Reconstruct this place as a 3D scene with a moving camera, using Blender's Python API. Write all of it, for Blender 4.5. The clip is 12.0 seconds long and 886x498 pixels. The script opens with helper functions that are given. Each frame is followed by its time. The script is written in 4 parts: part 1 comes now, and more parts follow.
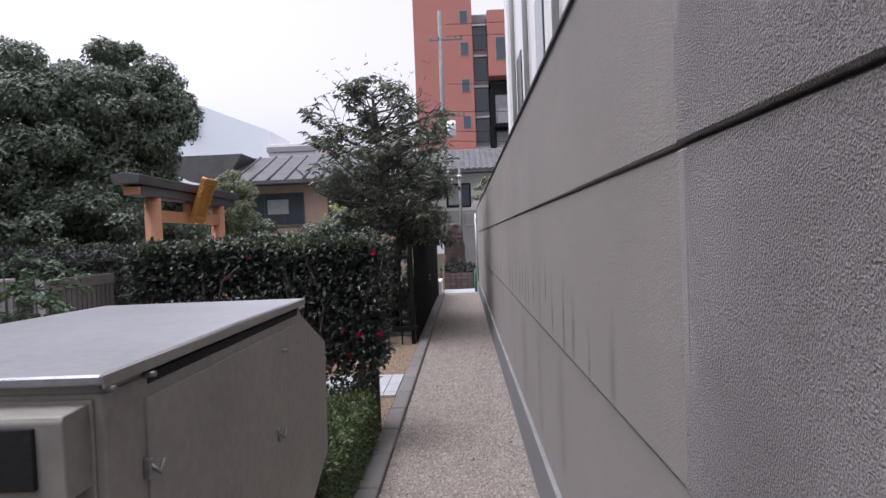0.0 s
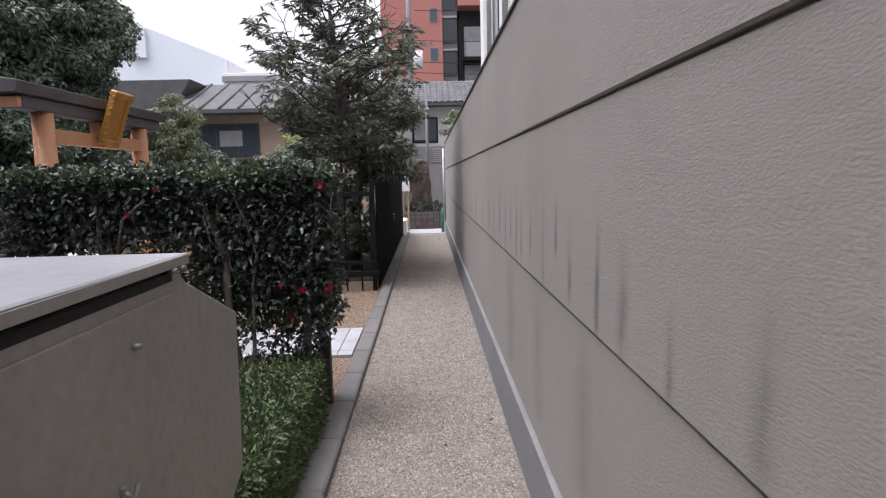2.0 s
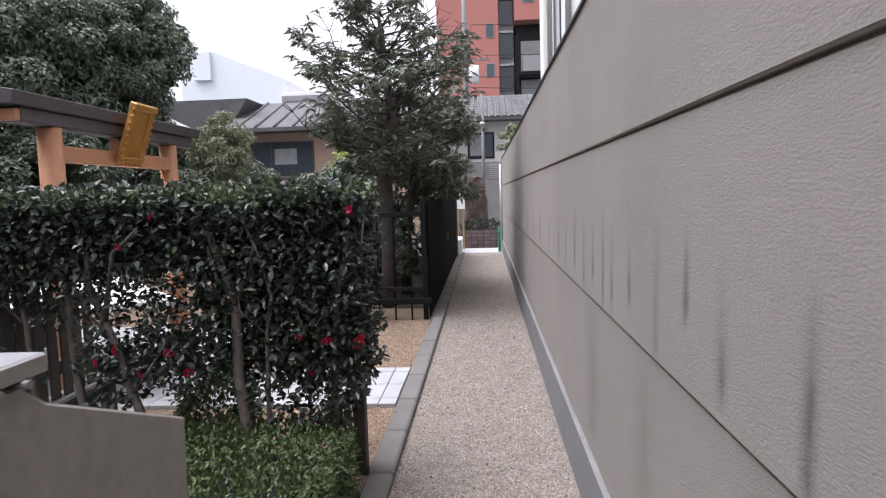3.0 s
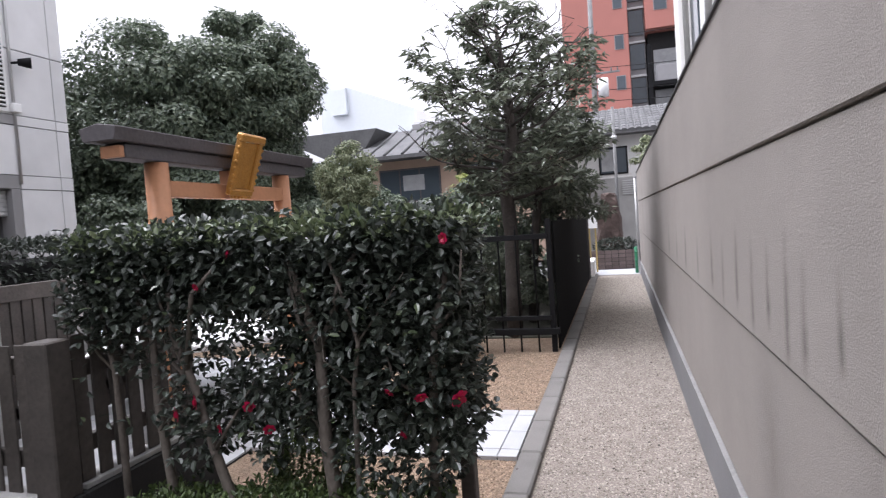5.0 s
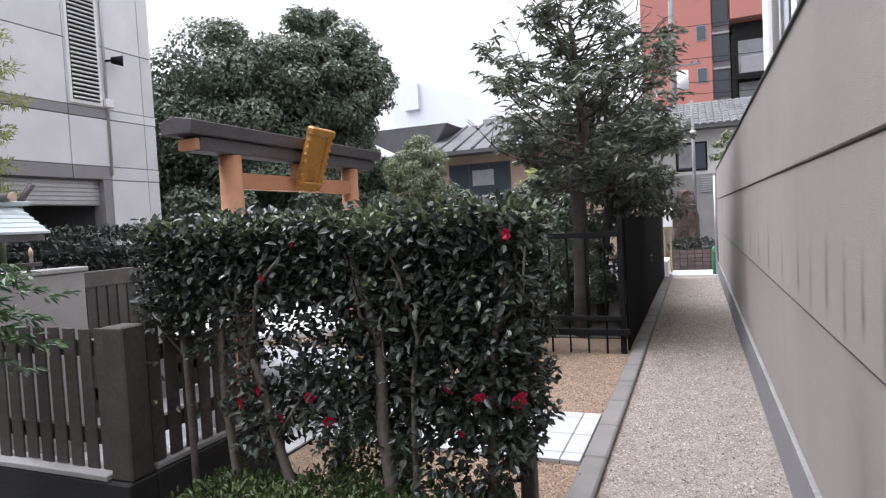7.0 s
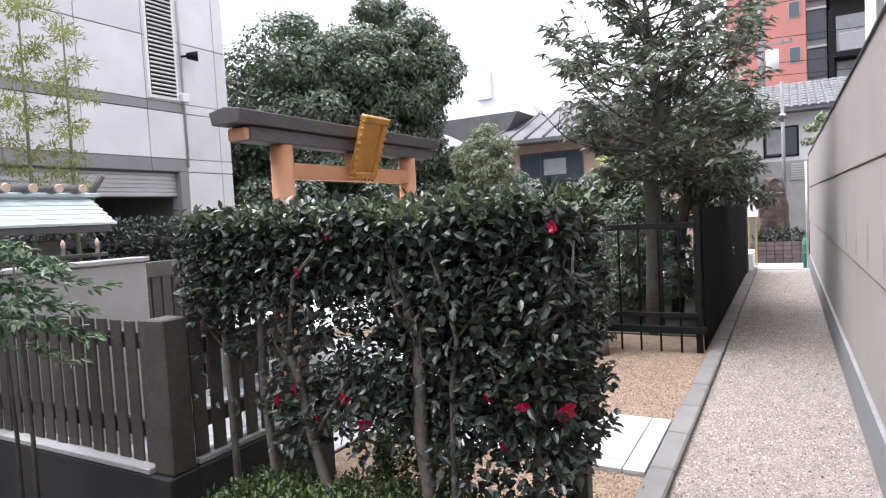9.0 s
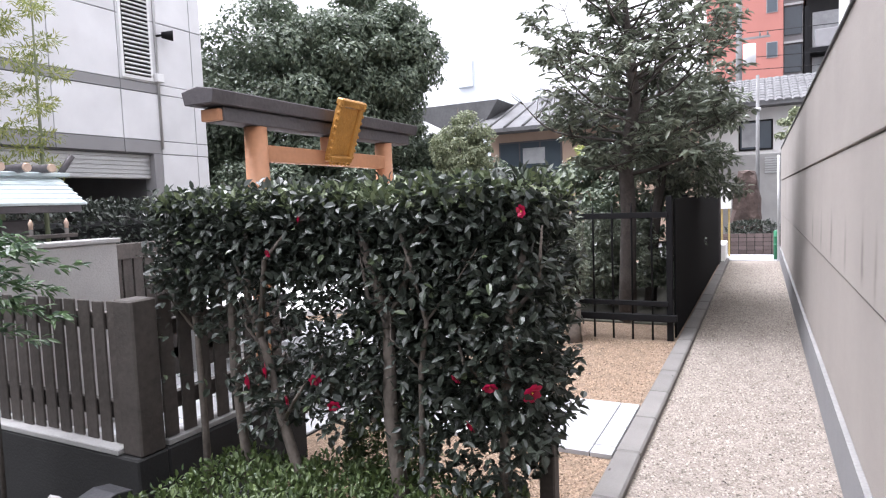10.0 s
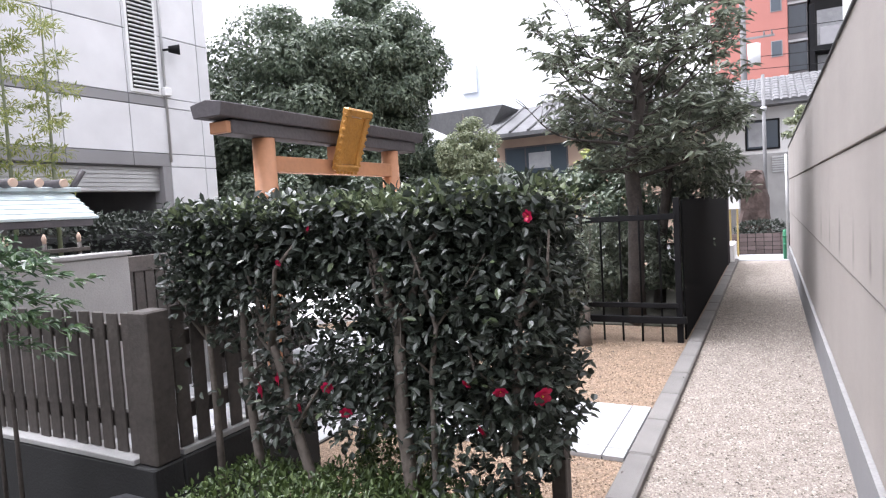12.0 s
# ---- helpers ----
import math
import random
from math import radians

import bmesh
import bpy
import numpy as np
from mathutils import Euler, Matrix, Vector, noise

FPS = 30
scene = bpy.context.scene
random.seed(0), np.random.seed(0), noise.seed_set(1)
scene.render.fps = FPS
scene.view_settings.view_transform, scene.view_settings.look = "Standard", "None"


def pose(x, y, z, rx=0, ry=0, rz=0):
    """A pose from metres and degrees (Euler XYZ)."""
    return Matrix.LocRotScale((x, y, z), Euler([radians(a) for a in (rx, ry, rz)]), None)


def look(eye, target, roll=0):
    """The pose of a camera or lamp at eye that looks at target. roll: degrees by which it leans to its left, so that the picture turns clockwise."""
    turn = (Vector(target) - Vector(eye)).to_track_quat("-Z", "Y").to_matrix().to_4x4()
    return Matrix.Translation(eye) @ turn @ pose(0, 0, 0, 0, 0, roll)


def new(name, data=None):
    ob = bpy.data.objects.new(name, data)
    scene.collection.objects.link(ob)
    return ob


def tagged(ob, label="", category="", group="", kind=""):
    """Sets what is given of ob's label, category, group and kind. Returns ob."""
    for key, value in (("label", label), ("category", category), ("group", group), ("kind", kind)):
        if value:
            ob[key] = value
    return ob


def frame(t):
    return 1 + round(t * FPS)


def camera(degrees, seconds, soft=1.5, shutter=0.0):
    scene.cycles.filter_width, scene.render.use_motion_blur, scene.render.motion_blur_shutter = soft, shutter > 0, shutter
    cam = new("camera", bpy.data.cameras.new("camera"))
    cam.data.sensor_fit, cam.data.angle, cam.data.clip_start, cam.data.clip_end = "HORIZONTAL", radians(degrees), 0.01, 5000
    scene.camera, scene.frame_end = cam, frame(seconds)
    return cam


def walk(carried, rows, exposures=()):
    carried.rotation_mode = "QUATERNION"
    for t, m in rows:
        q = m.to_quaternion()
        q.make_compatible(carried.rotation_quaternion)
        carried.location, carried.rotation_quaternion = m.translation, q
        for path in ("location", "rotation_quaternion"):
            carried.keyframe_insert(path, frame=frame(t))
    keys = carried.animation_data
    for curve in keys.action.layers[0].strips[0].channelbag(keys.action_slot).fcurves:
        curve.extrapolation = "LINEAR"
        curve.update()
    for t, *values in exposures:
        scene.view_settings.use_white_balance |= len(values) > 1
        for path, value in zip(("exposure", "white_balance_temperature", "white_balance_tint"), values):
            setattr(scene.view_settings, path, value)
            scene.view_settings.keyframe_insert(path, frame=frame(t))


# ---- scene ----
cam = camera(71.0, 12.0, soft=1.2, shutter=0.3)
PATH = [
    (0, (0.083, 0.464, 1.544), (0.018, 2.462, 1.513), -2.3),
    (0.5, (0.067, 0.548, 1.564), (0.136, 2.546, 1.624), -3.4),
    (1, (0.131, 0.753, 1.529), (0.315, 2.743, 1.447), -7.7),
    (1.5, (0.13, 1.081, 1.522), (0.237, 3.068, 1.32), -2.5),
    (2, (0.035, 1.428, 1.5), (0.078, 3.414, 1.269), -1.4),
    (2.5, (0.042, 1.837, 1.495), (-0.04, 3.828, 1.321), -3.4),
    (3, (0.031, 2.212, 1.524), (-0.104, 4.2, 1.349), -1.8),
    (3.5, (-0.017, 2.467, 1.512), (-0.192, 4.457, 1.422), -3.2),
    (5.5, (0.067, 2.769, 1.529), (-0.591, 4.655, 1.44), -3.6),
    (6, (0.066, 2.769, 1.526), (-0.645, 4.636, 1.439), -3.4),
    (6.5, (0.057, 2.779, 1.532), (-0.661, 4.643, 1.443), -2.9),
    (8.5, (0.067, 3.022, 1.49), (-0.891, 4.775, 1.401), -4.0),
    (9, (0.081, 3.058, 1.523), (-0.888, 4.804, 1.417), -3.1),
    (9.5, (0.086, 3.078, 1.518), (-0.832, 4.851, 1.403), -3.3),
    (10, (0.115, 3.056, 1.506), (-0.795, 4.831, 1.358), -2.2),
    (10.5, (0.115, 3.06, 1.506), (-0.808, 4.827, 1.339), -2.7),
    (11, (0.126, 3.032, 1.518), (-0.797, 4.803, 1.398), -3.0),
    (11.5, (0.122, 3.035, 1.511), (-0.819, 4.797, 1.397), -3.1),
    (12, (0.125, 3.034, 1.508), (-0.807, 4.799, 1.381), -3.4),
]
walk(cam, [(t, look(eye, target, roll)) for t, eye, target, roll in PATH],
     exposures=[(0.0, 0.58, 6250, 14), (0.5, 0.46, 6250, 14), (1.0, 0.36, 6500, 12), (1.5, 0.6, 6350, 13), (2.0, 0.77, 6400, 12), (2.5, 0.78, 6400, 12), (3.0, 1.0, 6400, 12), (3.5, 1.1, 6400, 12), (5.5, 1.14, 6350, 11), (8.3, 1.4, 6350, 11), (9.5, 1.74, 6350, 11), (12.0, 1.79, 6350, 11)])

# ---- world and light: bright overcast sky ----
world = bpy.data.worlds.new("sky")
scene.world = world
world.use_nodes = True
wn, wl = world.node_tree.nodes, world.node_tree.links
sky = wn.new("ShaderNodeTexSky")
sky.sky_type, sky.sun_disc = "NISHITA", False
sky.sun_elevation, sky.sun_rotation = radians(70), radians(257)
sky.air_density, sky.dust_density, sky.ozone_density = 1.0, 6.0, 1.0
grey = wn.new("ShaderNodeHueSaturation")
grey.inputs["Saturation"].default_value = 0.0
wl.new(sky.outputs[0], grey.inputs["Color"])
cool = wn.new("ShaderNodeMix")
cool.data_type, cool.blend_type = "RGBA", "MULTIPLY"
cool.inputs["Factor"].default_value = 1.0
cool.inputs["B"].default_value = (0.985, 0.98, 1.08, 1)
wl.new(grey.outputs[0], cool.inputs["A"])
wl.new(cool.outputs["Result"], wn["Background"].inputs["Color"])
wn["Background"].inputs["Strength"].default_value = 0.19
sun_data = bpy.data.lights.new("sun", "SUN")
sun_data.energy, sun_data.angle, sun_data.color = 0.8, radians(70), (1.0, 0.985, 0.97)
sun = new("sun", sun_data)
sun.matrix_world = look((0, 0, 20), (6.5, 1.5, 0))

R = random.Random(7)
NR = np.random.default_rng(11)


# ---- materials ----
def mat(name, base, rough=0.8, dark=0.75, fine=60.0, coarse=3.0, bump=0.3, metal=0.0, size=1.0, spread=0.0, coat=0.0):
    """Grain and stains at two scales over a base colour; spread: brightness change from piece to piece."""
    m = bpy.data.materials.new(name)
    m.use_nodes = True
    nt = m.node_tree
    n, l = nt.nodes, nt.links
    b = n["Principled BSDF"]
    b.inputs["Roughness"].default_value, b.inputs["Metallic"].default_value = rough, metal
    b.inputs["Coat Weight"].default_value = coat
    co = n.new("ShaderNodeTexCoord")
    na, nb = n.new("ShaderNodeTexNoise"), n.new("ShaderNodeTexNoise")
    na.inputs["Scale"].default_value, na.inputs["Detail"].default_value = fine, 4
    nb.inputs["Scale"].default_value, nb.inputs["Detail"].default_value = coarse, 5
    for x in (na, nb):
        l.new(co.outputs["Object"], x.inputs["Vector"])
    mul = n.new("ShaderNodeMath")
    mul.operation = "MULTIPLY_ADD"
    mul.inputs[1].default_value, mul.inputs[2].default_value = 0.45, 0.0
    l.new(na.outputs["Fac"], mul.inputs[0])
    add = n.new("ShaderNodeMath")
    add.operation = "MULTIPLY_ADD"
    add.inputs[1].default_value = 0.55
    l.new(nb.outputs["Fac"], add.inputs[0])
    l.new(mul.outputs[0], add.inputs[2])
    ramp = n.new("ShaderNodeMapRange")
    ramp.inputs["From Min"].default_value, ramp.inputs["From Max"].default_value = 0.3, 0.7
    l.new(add.outputs[0], ramp.inputs["Value"])
    mix = n.new("ShaderNodeMix")
    mix.data_type = "RGBA"
    mix.inputs["A"].default_value = (*[c * dark for c in base], 1)
    mix.inputs["B"].default_value = (*[min(1, c * (2 - dark)) for c in base], 1)
    l.new(ramp.outputs[0], mix.inputs["Factor"])
    out = mix.outputs["Result"]
    if spread:
        info = n.new("ShaderNodeObjectInfo")
        rng = n.new("ShaderNodeMapRange")
        rng.inputs["To Min"].default_value, rng.inputs["To Max"].default_value = 1 - spread, 1 + spread
        l.new(info.outputs["Random"], rng.inputs["Value"])
        hsv = n.new("ShaderNodeHueSaturation")
        l.new(rng.outputs[0], hsv.inputs["Value"])
        l.new(out, hsv.inputs["Color"])
        out = hsv.outputs[0]
    l.new(out, b.inputs["Base Color"])
    if bump:
        bp = n.new("ShaderNodeBump")
        bp.inputs["Strength"].default_value, bp.inputs["Distance"].default_value = bump, 0.01 * size
        l.new(na.outputs["Fac"], bp.inputs["Height"])
        l.new(bp.outputs[0], b.inputs["Normal"])
    return m


def leaf_mat(name, a, b_, rough=0.35, through_light=0.2):
    """Leaves from colour a to b, island by island, a little translucent."""
    m = bpy.data.materials.new(name)
    m.use_nodes = True
    n, l = m.node_tree.nodes, m.node_tree.links
    p = n["Principled BSDF"]
    p.inputs["Roughness"].default_value = rough
    geo = n.new("ShaderNodeNewGeometry")
    mix = n.new("ShaderNodeMix")
    mix.data_type = "RGBA"
    mix.inputs["A"].default_value, mix.inputs["B"].default_value = (*a, 1), (*b_, 1)
    l.new(geo.outputs["Random Per Island"], mix.inputs["Factor"])
    l.new(mix.outputs["Result"], p.inputs["Base Color"])
    tr = n.new("ShaderNodeBsdfTranslucent")
    l.new(mix.outputs["Result"], tr.inputs["Color"])
    sh = n.new("ShaderNodeMixShader")
    sh.inputs[0].default_value = through_light
    l.new(p.outputs[0], sh.inputs[1])
    l.new(tr.outputs[0], sh.inputs[2])
    l.new(sh.outputs[0], n["Material Output"].inputs["Surface"])
    return m


# run-off stains on the wall: place, lower and upper end, half width, strength
STREAKS = [(2.26, 1.04, 1.3, 0.04, 0.5), (2.6, 1.03, 1.22, 0.022, 0.7), (2.9, 1.05, 1.30, 0.04, 0.75), (3.13, 1.04, 1.33, 0.025, 1.0), (3.47, 1.08, 1.33, 0.028, 0.7),
           (3.70, 1.20, 1.38, 0.022, 1.0), (3.95, 1.04, 1.40, 0.03, 0.45), (4.27, 1.15, 1.32, 0.025, 1.0), (4.55, 1.06, 1.34, 0.03, 0.6), (4.72, 1.05, 1.42, 0.028, 0.75),
           (4.95, 1.12, 1.36, 0.028, 0.9), (5.2, 1.06, 1.38, 0.03, 0.6), (5.5, 1.10, 1.40, 0.035, 0.75), (5.85, 1.06, 1.34, 0.035, 0.6), (6.2, 1.1, 1.36, 0.04, 0.7), (6.8, 1.08, 1.34, 0.04, 0.6), (7.5, 1.08, 1.36, 0.05, 0.7), (8.2, 1.08, 1.34, 0.05, 0.6), (9.0, 1.08, 1.34, 0.06, 0.6),
           (3.3, 0.45, 0.99, 0.09, 0.3), (4.1, 0.40, 0.99, 0.12, 0.3), (5.0, 0.40, 0.99, 0.15, 0.3)]


def wall_mat(name, base, grain, bump, streaks, dark=0.93):
    """Sprayed plaster; streaks: dark run-off stains above the lower seam."""
    m = mat(name, base, 0.9, dark, grain, 1.3, bump, size=0.7 if bump < 0.7 else 1.3)
    n, l = m.node_tree.nodes, m.node_tree.links
    p = n["Principled BSDF"]
    old = p.inputs["Base Color"].links[0].from_socket
    co = n.new("ShaderNodeTexCoord")
    sep = n.new("ShaderNodeSeparateXYZ")
    l.new(co.outputs["Object"], sep.inputs[0])
    wob = n.new("ShaderNodeTexNoise")
    wob.inputs["Scale"].default_value, wob.inputs["Detail"].default_value = 9.0, 4.0
    l.new(co.outputs["Object"], wob.inputs["Vector"])

    def op(kind, a, c, clamp=False):
        q = n.new("ShaderNodeMath")
        q.operation, q.use_clamp = kind, clamp
        for s, val in zip(q.inputs, (a, c)):
            if isinstance(val, (int, float)):
                s.default_value = val
            else:
                l.new(val, s)
        return q.outputs[0]

    mp = n.new("ShaderNodeMapping")
    mp.inputs["Scale"].default_value = (0.0, 2.2, 0.5)
    l.new(co.outputs["Object"], mp.inputs["Vector"])
    wash = n.new("ShaderNodeTexNoise")
    wash.inputs["Scale"].default_value, wash.inputs["Detail"].default_value = 1.0, 4.0
    l.new(mp.outputs[0], wash.inputs["Vector"])
    tm = n.new("ShaderNodeMapping")
    tm.inputs["Scale"].default_value = (1.0, 6.0, 26.0)
    tm.inputs["Rotation"].default_value = (0.05, 0.0, 0.0)
    l.new(co.outputs["Object"], tm.inputs["Vector"])
    trowel = n.new("ShaderNodeTexNoise")
    trowel.inputs["Scale"].default_value, trowel.inputs["Detail"].default_value = 1.0, 5.0
    trowel.inputs["Distortion"].default_value = 0.6
    l.new(tm.outputs[0], trowel.inputs["Vector"])
    tb_ = n.new("ShaderNodeBump")
    tb_.inputs["Strength"].default_value, tb_.inputs["Distance"].default_value = 0.16, 0.006
    l.new(trowel.outputs["Fac"], tb_.inputs["Height"])
    l.new(p.inputs["Normal"].links[0].from_socket, tb_.inputs["Normal"])
    l.new(tb_.outputs[0], p.inputs["Normal"])
    hs = n.new("ShaderNodeHueSaturation")
    l.new(op("ADD", op("ADD", op("MULTIPLY", wash.outputs["Fac"], 0.1), op("MULTIPLY", trowel.outputs["Fac"], 0.1)), 0.9), hs.inputs["Value"])
    l.new(old, hs.inputs["Color"])
    old = hs.outputs[0]
    total = 0.0
    for y, z0, z1, w, k in STREAKS if streaks else ():
        w = w * 1.7
        across = op("SUBTRACT", 1.0, op("DIVIDE", op("ABSOLUTE", op("SUBTRACT", op("ADD", sep.outputs["Y"], op("MULTIPLY", wob.outputs["Fac"], 0.03)), y + 0.015), 0), w), True)
        across = op("POWER", across, 1.4)
        along = op("MULTIPLY", op("DIVIDE", op("SUBTRACT", z1 + 0.06, sep.outputs["Z"]), 0.22, True), op("DIVIDE", op("SUBTRACT", sep.outputs["Z"], z0 - 0.03), 0.08, True))
        total = op("MAXIMUM", op("MULTIPLY", op("MULTIPLY", across, along), k), total)
    w2 = n.new("ShaderNodeMath")
    w2.operation, w2.use_clamp = "MULTIPLY", True
    l.new(op("MULTIPLY", wob.outputs["Fac"], streaks * 1.9), w2.inputs[0])
    if streaks:
        l.new(total, w2.inputs[1])
    else:
        w2.inputs[1].default_value = 0.0
    mix = n.new("ShaderNodeMix")
    mix.data_type = "RGBA"
    l.new(w2.outputs[0], mix.inputs["Factor"])
    l.new(old, mix.inputs["A"])
    mix.inputs["B"].default_value = (0.09, 0.082, 0.075, 1)
    l.new(mix.outputs["Result"], p.inputs["Base Color"])
    return m


def stone_mat(name, a, b_, scale, bump=0.8):
    """Loose small stones: cells with their own colour."""
    m = bpy.data.materials.new(name)
    m.use_nodes = True
    n, l = m.node_tree.nodes, m.node_tree.links
    p = n["Principled BSDF"]
    p.inputs["Roughness"].default_value = 0.9
    co = n.new("ShaderNodeTexCoord")
    v = n.new("ShaderNodeTexVoronoi")
    v.inputs["Scale"].default_value = scale
    l.new(co.outputs["Object"], v.inputs["Vector"])
    big = n.new("ShaderNodeTexNoise")
    big.inputs["Scale"].default_value, big.inputs["Detail"].default_value = 6.0, 8.0
    l.new(co.outputs["Object"], big.inputs["Vector"])
    bw = n.new("ShaderNodeSeparateXYZ")
    l.new(v.outputs["Color"], bw.inputs[0])
    mm = n.new("ShaderNodeMath")
    mm.operation = "MULTIPLY_ADD"
    mm.inputs[1].default_value = 0.6
    l.new(bw.outputs[0], mm.inputs[0])
    m2 = n.new("ShaderNodeMath")
    m2.operation = "MULTIPLY"
    m2.inputs[1].default_value = 0.6
    l.new(big.outputs["Fac"], m2.inputs[0])
    l.new(m2.outputs[0], mm.inputs[2])
    mix = n.new("ShaderNodeMix")
    mix.data_type = "RGBA"
    mix.inputs["A"].default_value, mix.inputs["B"].default_value = (*a, 1), (*b_, 1)
    l.new(mm.outputs[0], mix.inputs["Factor"])
    l.new(mix.outputs["Result"], p.inputs["Base Color"])
    bp = n.new("ShaderNodeBump")
    bp.invert = True
    bp.inputs["Strength"].default_value, bp.inputs["Distance"].default_value = bump, 0.01
    l.new(v.outputs["Distance"], bp.inputs["Height"])
    l.new(bp.outputs[0], p.inputs["Normal"])
    return m


def island_mat(name, a, b_, rough=0.9):
    m = leaf_mat(name, a, b_, rough, 0.0)
    return m


PLASTER = wall_mat("plaster", (0.288, 0.26, 0.236), 210, 0.36, 0.95, 0.88)
PLASTER_ROUGH = wall_mat("rough_plaster", (0.29, 0.264, 0.255), 270, 1.0, 0.0, 0.38)
PLASTER_SMOOTH = wall_mat("smooth_plaster", (0.3, 0.275, 0.265), 260, 0.6, 0.0, 0.8)
FOOTING = mat("footing", (0.2, 0.2, 0.205), 0.75, 0.85, 90, 3, 0.15)
MORTAR = mat("mortar_edge", (0.2, 0.195, 0.19), 0.9)
CAP = mat("dark_metal", (0.025, 0.025, 0.028), 0.5, 0.8)
GRAVEL = stone_mat("gravel", (0.068, 0.057, 0.047), (0.36, 0.312, 0.268), 130, 0.9)
GRAVEL_BROWN = stone_mat("brown_gravel", (0.06, 0.04, 0.026), (0.34, 0.245, 0.17), 110, 1.0)
PEBBLE = island_mat("pebble", (0.085, 0.07, 0.057), (0.46, 0.405, 0.352))
PEBBLE_BROWN = island_mat("brown_pebble", (0.09, 0.06, 0.038), (0.42, 0.305, 0.215))
SOIL = mat("soil", (0.05, 0.048, 0.036), 0.95, 0.7, 50, 4, 0.8)
ASPHALT = mat("asphalt", (0.09, 0.09, 0.09), 0.9)
KERB = mat("kerb_stone", (0.15, 0.142, 0.132), 0.85, 0.8, 140, 5, 0.3, spread=0.08)
GRANITE = mat("granite", (0.38, 0.385, 0.395), 0.6, 0.88, 160, 4, 0.1, spread=0.06)
WOOD_GREY = mat("weathered_wood", (0.062, 0.053, 0.047), 0.7, 0.6, 40, 6, 0.3, spread=0.22)
WOOD_ORANGE = mat("cypress_wood", (0.46, 0.22, 0.115), 0.55, 0.86, 30, 4, 0.1)
WOOD_DARK = mat("dark_wood", (0.078, 0.07, 0.074), 0.6, 0.75, 40, 5, 0.25)
GOLD = mat("gilded_wood", (0.42, 0.205, 0.045), 0.42, 0.75, 60, 8, 0.5, metal=0.3)
STEEL = mat("galvanised_steel", (0.34, 0.34, 0.35), 0.36, 0.8, 35, 2.5, 0.08, metal=0.5)
BOX_PAINT = mat("beige_paint", (0.235, 0.215, 0.19), 0.55, 0.78, 30, 2.2, 0.06)
BOLT = mat("dull_steel", (0.26, 0.25, 0.24), 0.4, metal=0.7)
BLACK = mat("black_paint", (0.009, 0.009, 0.01), 0.6, 0.8)
BLACK_NET = mat("black_mesh", (0.008, 0.008, 0.008), 1.0, 0.85, 200, 3, 0.3)
BLACK.node_tree.nodes["Principled BSDF"].inputs["Specular IOR Level"].default_value = 0.15
BLACK_NET.node_tree.nodes["Principled BSDF"].inputs["Specular IOR Level"].default_value = 0.1
BARK = mat("bark", (0.062, 0.052, 0.046), 0.95, 0.6, 45, 8, 0.9)
BARK_LIGHT = mat("pale_bark", (0.115, 0.097, 0.082), 0.9, 0.6, 40, 9, 0.6)
CAMELLIA = leaf_mat("camellia_leaf", (0.021, 0.028, 0.022), (0.06, 0.072, 0.055), 0.38, 0.16)
# brighter camellia green, with the sheen of the sky put into the colour
CAMELLIA_TOP = leaf_mat("camellia_lit_leaf", (0.045, 0.065, 0.034), (0.16, 0.19, 0.1), 0.32, 0.18)
AZALEA = leaf_mat("azalea_leaf", (0.028, 0.05, 0.015), (0.1, 0.14, 0.045), 0.5, 0.25)
TREE_LEAF = leaf_mat("tree_leaf", (0.08, 0.096, 0.07), (0.22, 0.245, 0.18), 0.3, 0.28)
BIG_LEAF = leaf_mat("far_tree_leaf", (0.068, 0.095, 0.066), (0.19, 0.23, 0.155), 0.42, 0.25)
PALE_LEAF = leaf_mat("pale_leaf", (0.13, 0.16, 0.09), (0.3, 0.32, 0.2), 0.5, 0.35)
BAMBOO_LEAF = leaf_mat("bamboo_leaf", (0.16, 0.22, 0.06), (0.42, 0.42, 0.15), 0.5, 0.4)
NANDINA_LEAF = leaf_mat("nandina_leaf", (0.022, 0.05, 0.026), (0.1, 0.16, 0.07), 0.4, 0.3)
PETAL = leaf_mat("red_petal", (0.34, 0.006, 0.04), (0.58, 0.02, 0.1), 0.5, 0.25)
STAMEN = mat("stamen", (0.7, 0.5, 0.08), 0.7)
CLADDING = mat("stone_cladding", (0.66, 0.66, 0.67), 0.5, 0.88, 120, 2, 0.05, spread=0.05)
CLADDING_DARK = mat("grey_stone_band", (0.25, 0.245, 0.25), 0.55, 0.9, 120, 2, 0.05, spread=0.05)
JOINT = mat("joint", (0.11, 0.11, 0.115), 0.8)
ALU = mat("aluminium", (0.5, 0.5, 0.5), 0.4, 0.9, metal=0.5)
# near-black colour stands in for shade inside openings and foliage
INNER_SHADE = mat("interior_shade", (0.008, 0.008, 0.008), 0.9)
ROOF_METAL = mat("pale_roof_metal", (0.5, 0.57, 0.58), 0.4, 0.92, 30, 3, 0.05, metal=0.3)
CONCRETE = mat("concrete", (0.32, 0.315, 0.305), 0.9, 0.85, 90, 3, 0.25)
CONCRETE_DARK = mat("dark_concrete", (0.02, 0.02, 0.02), 0.9, 0.75, 70, 4, 0.3)
WHITE_PAINT = mat("white_paint", (0.78, 0.78, 0.78), 0.5, 0.95)
WHITE_WALL = mat("white_render", (0.72, 0.71, 0.69), 0.85, 0.94)
TAN_WALL = mat("tan_render", (0.46, 0.335, 0.26), 0.9, 0.9)
RED_TILE = mat("red_tile", (0.40, 0.155, 0.125), 0.6, 0.92, 20, 0.6, 0.1)
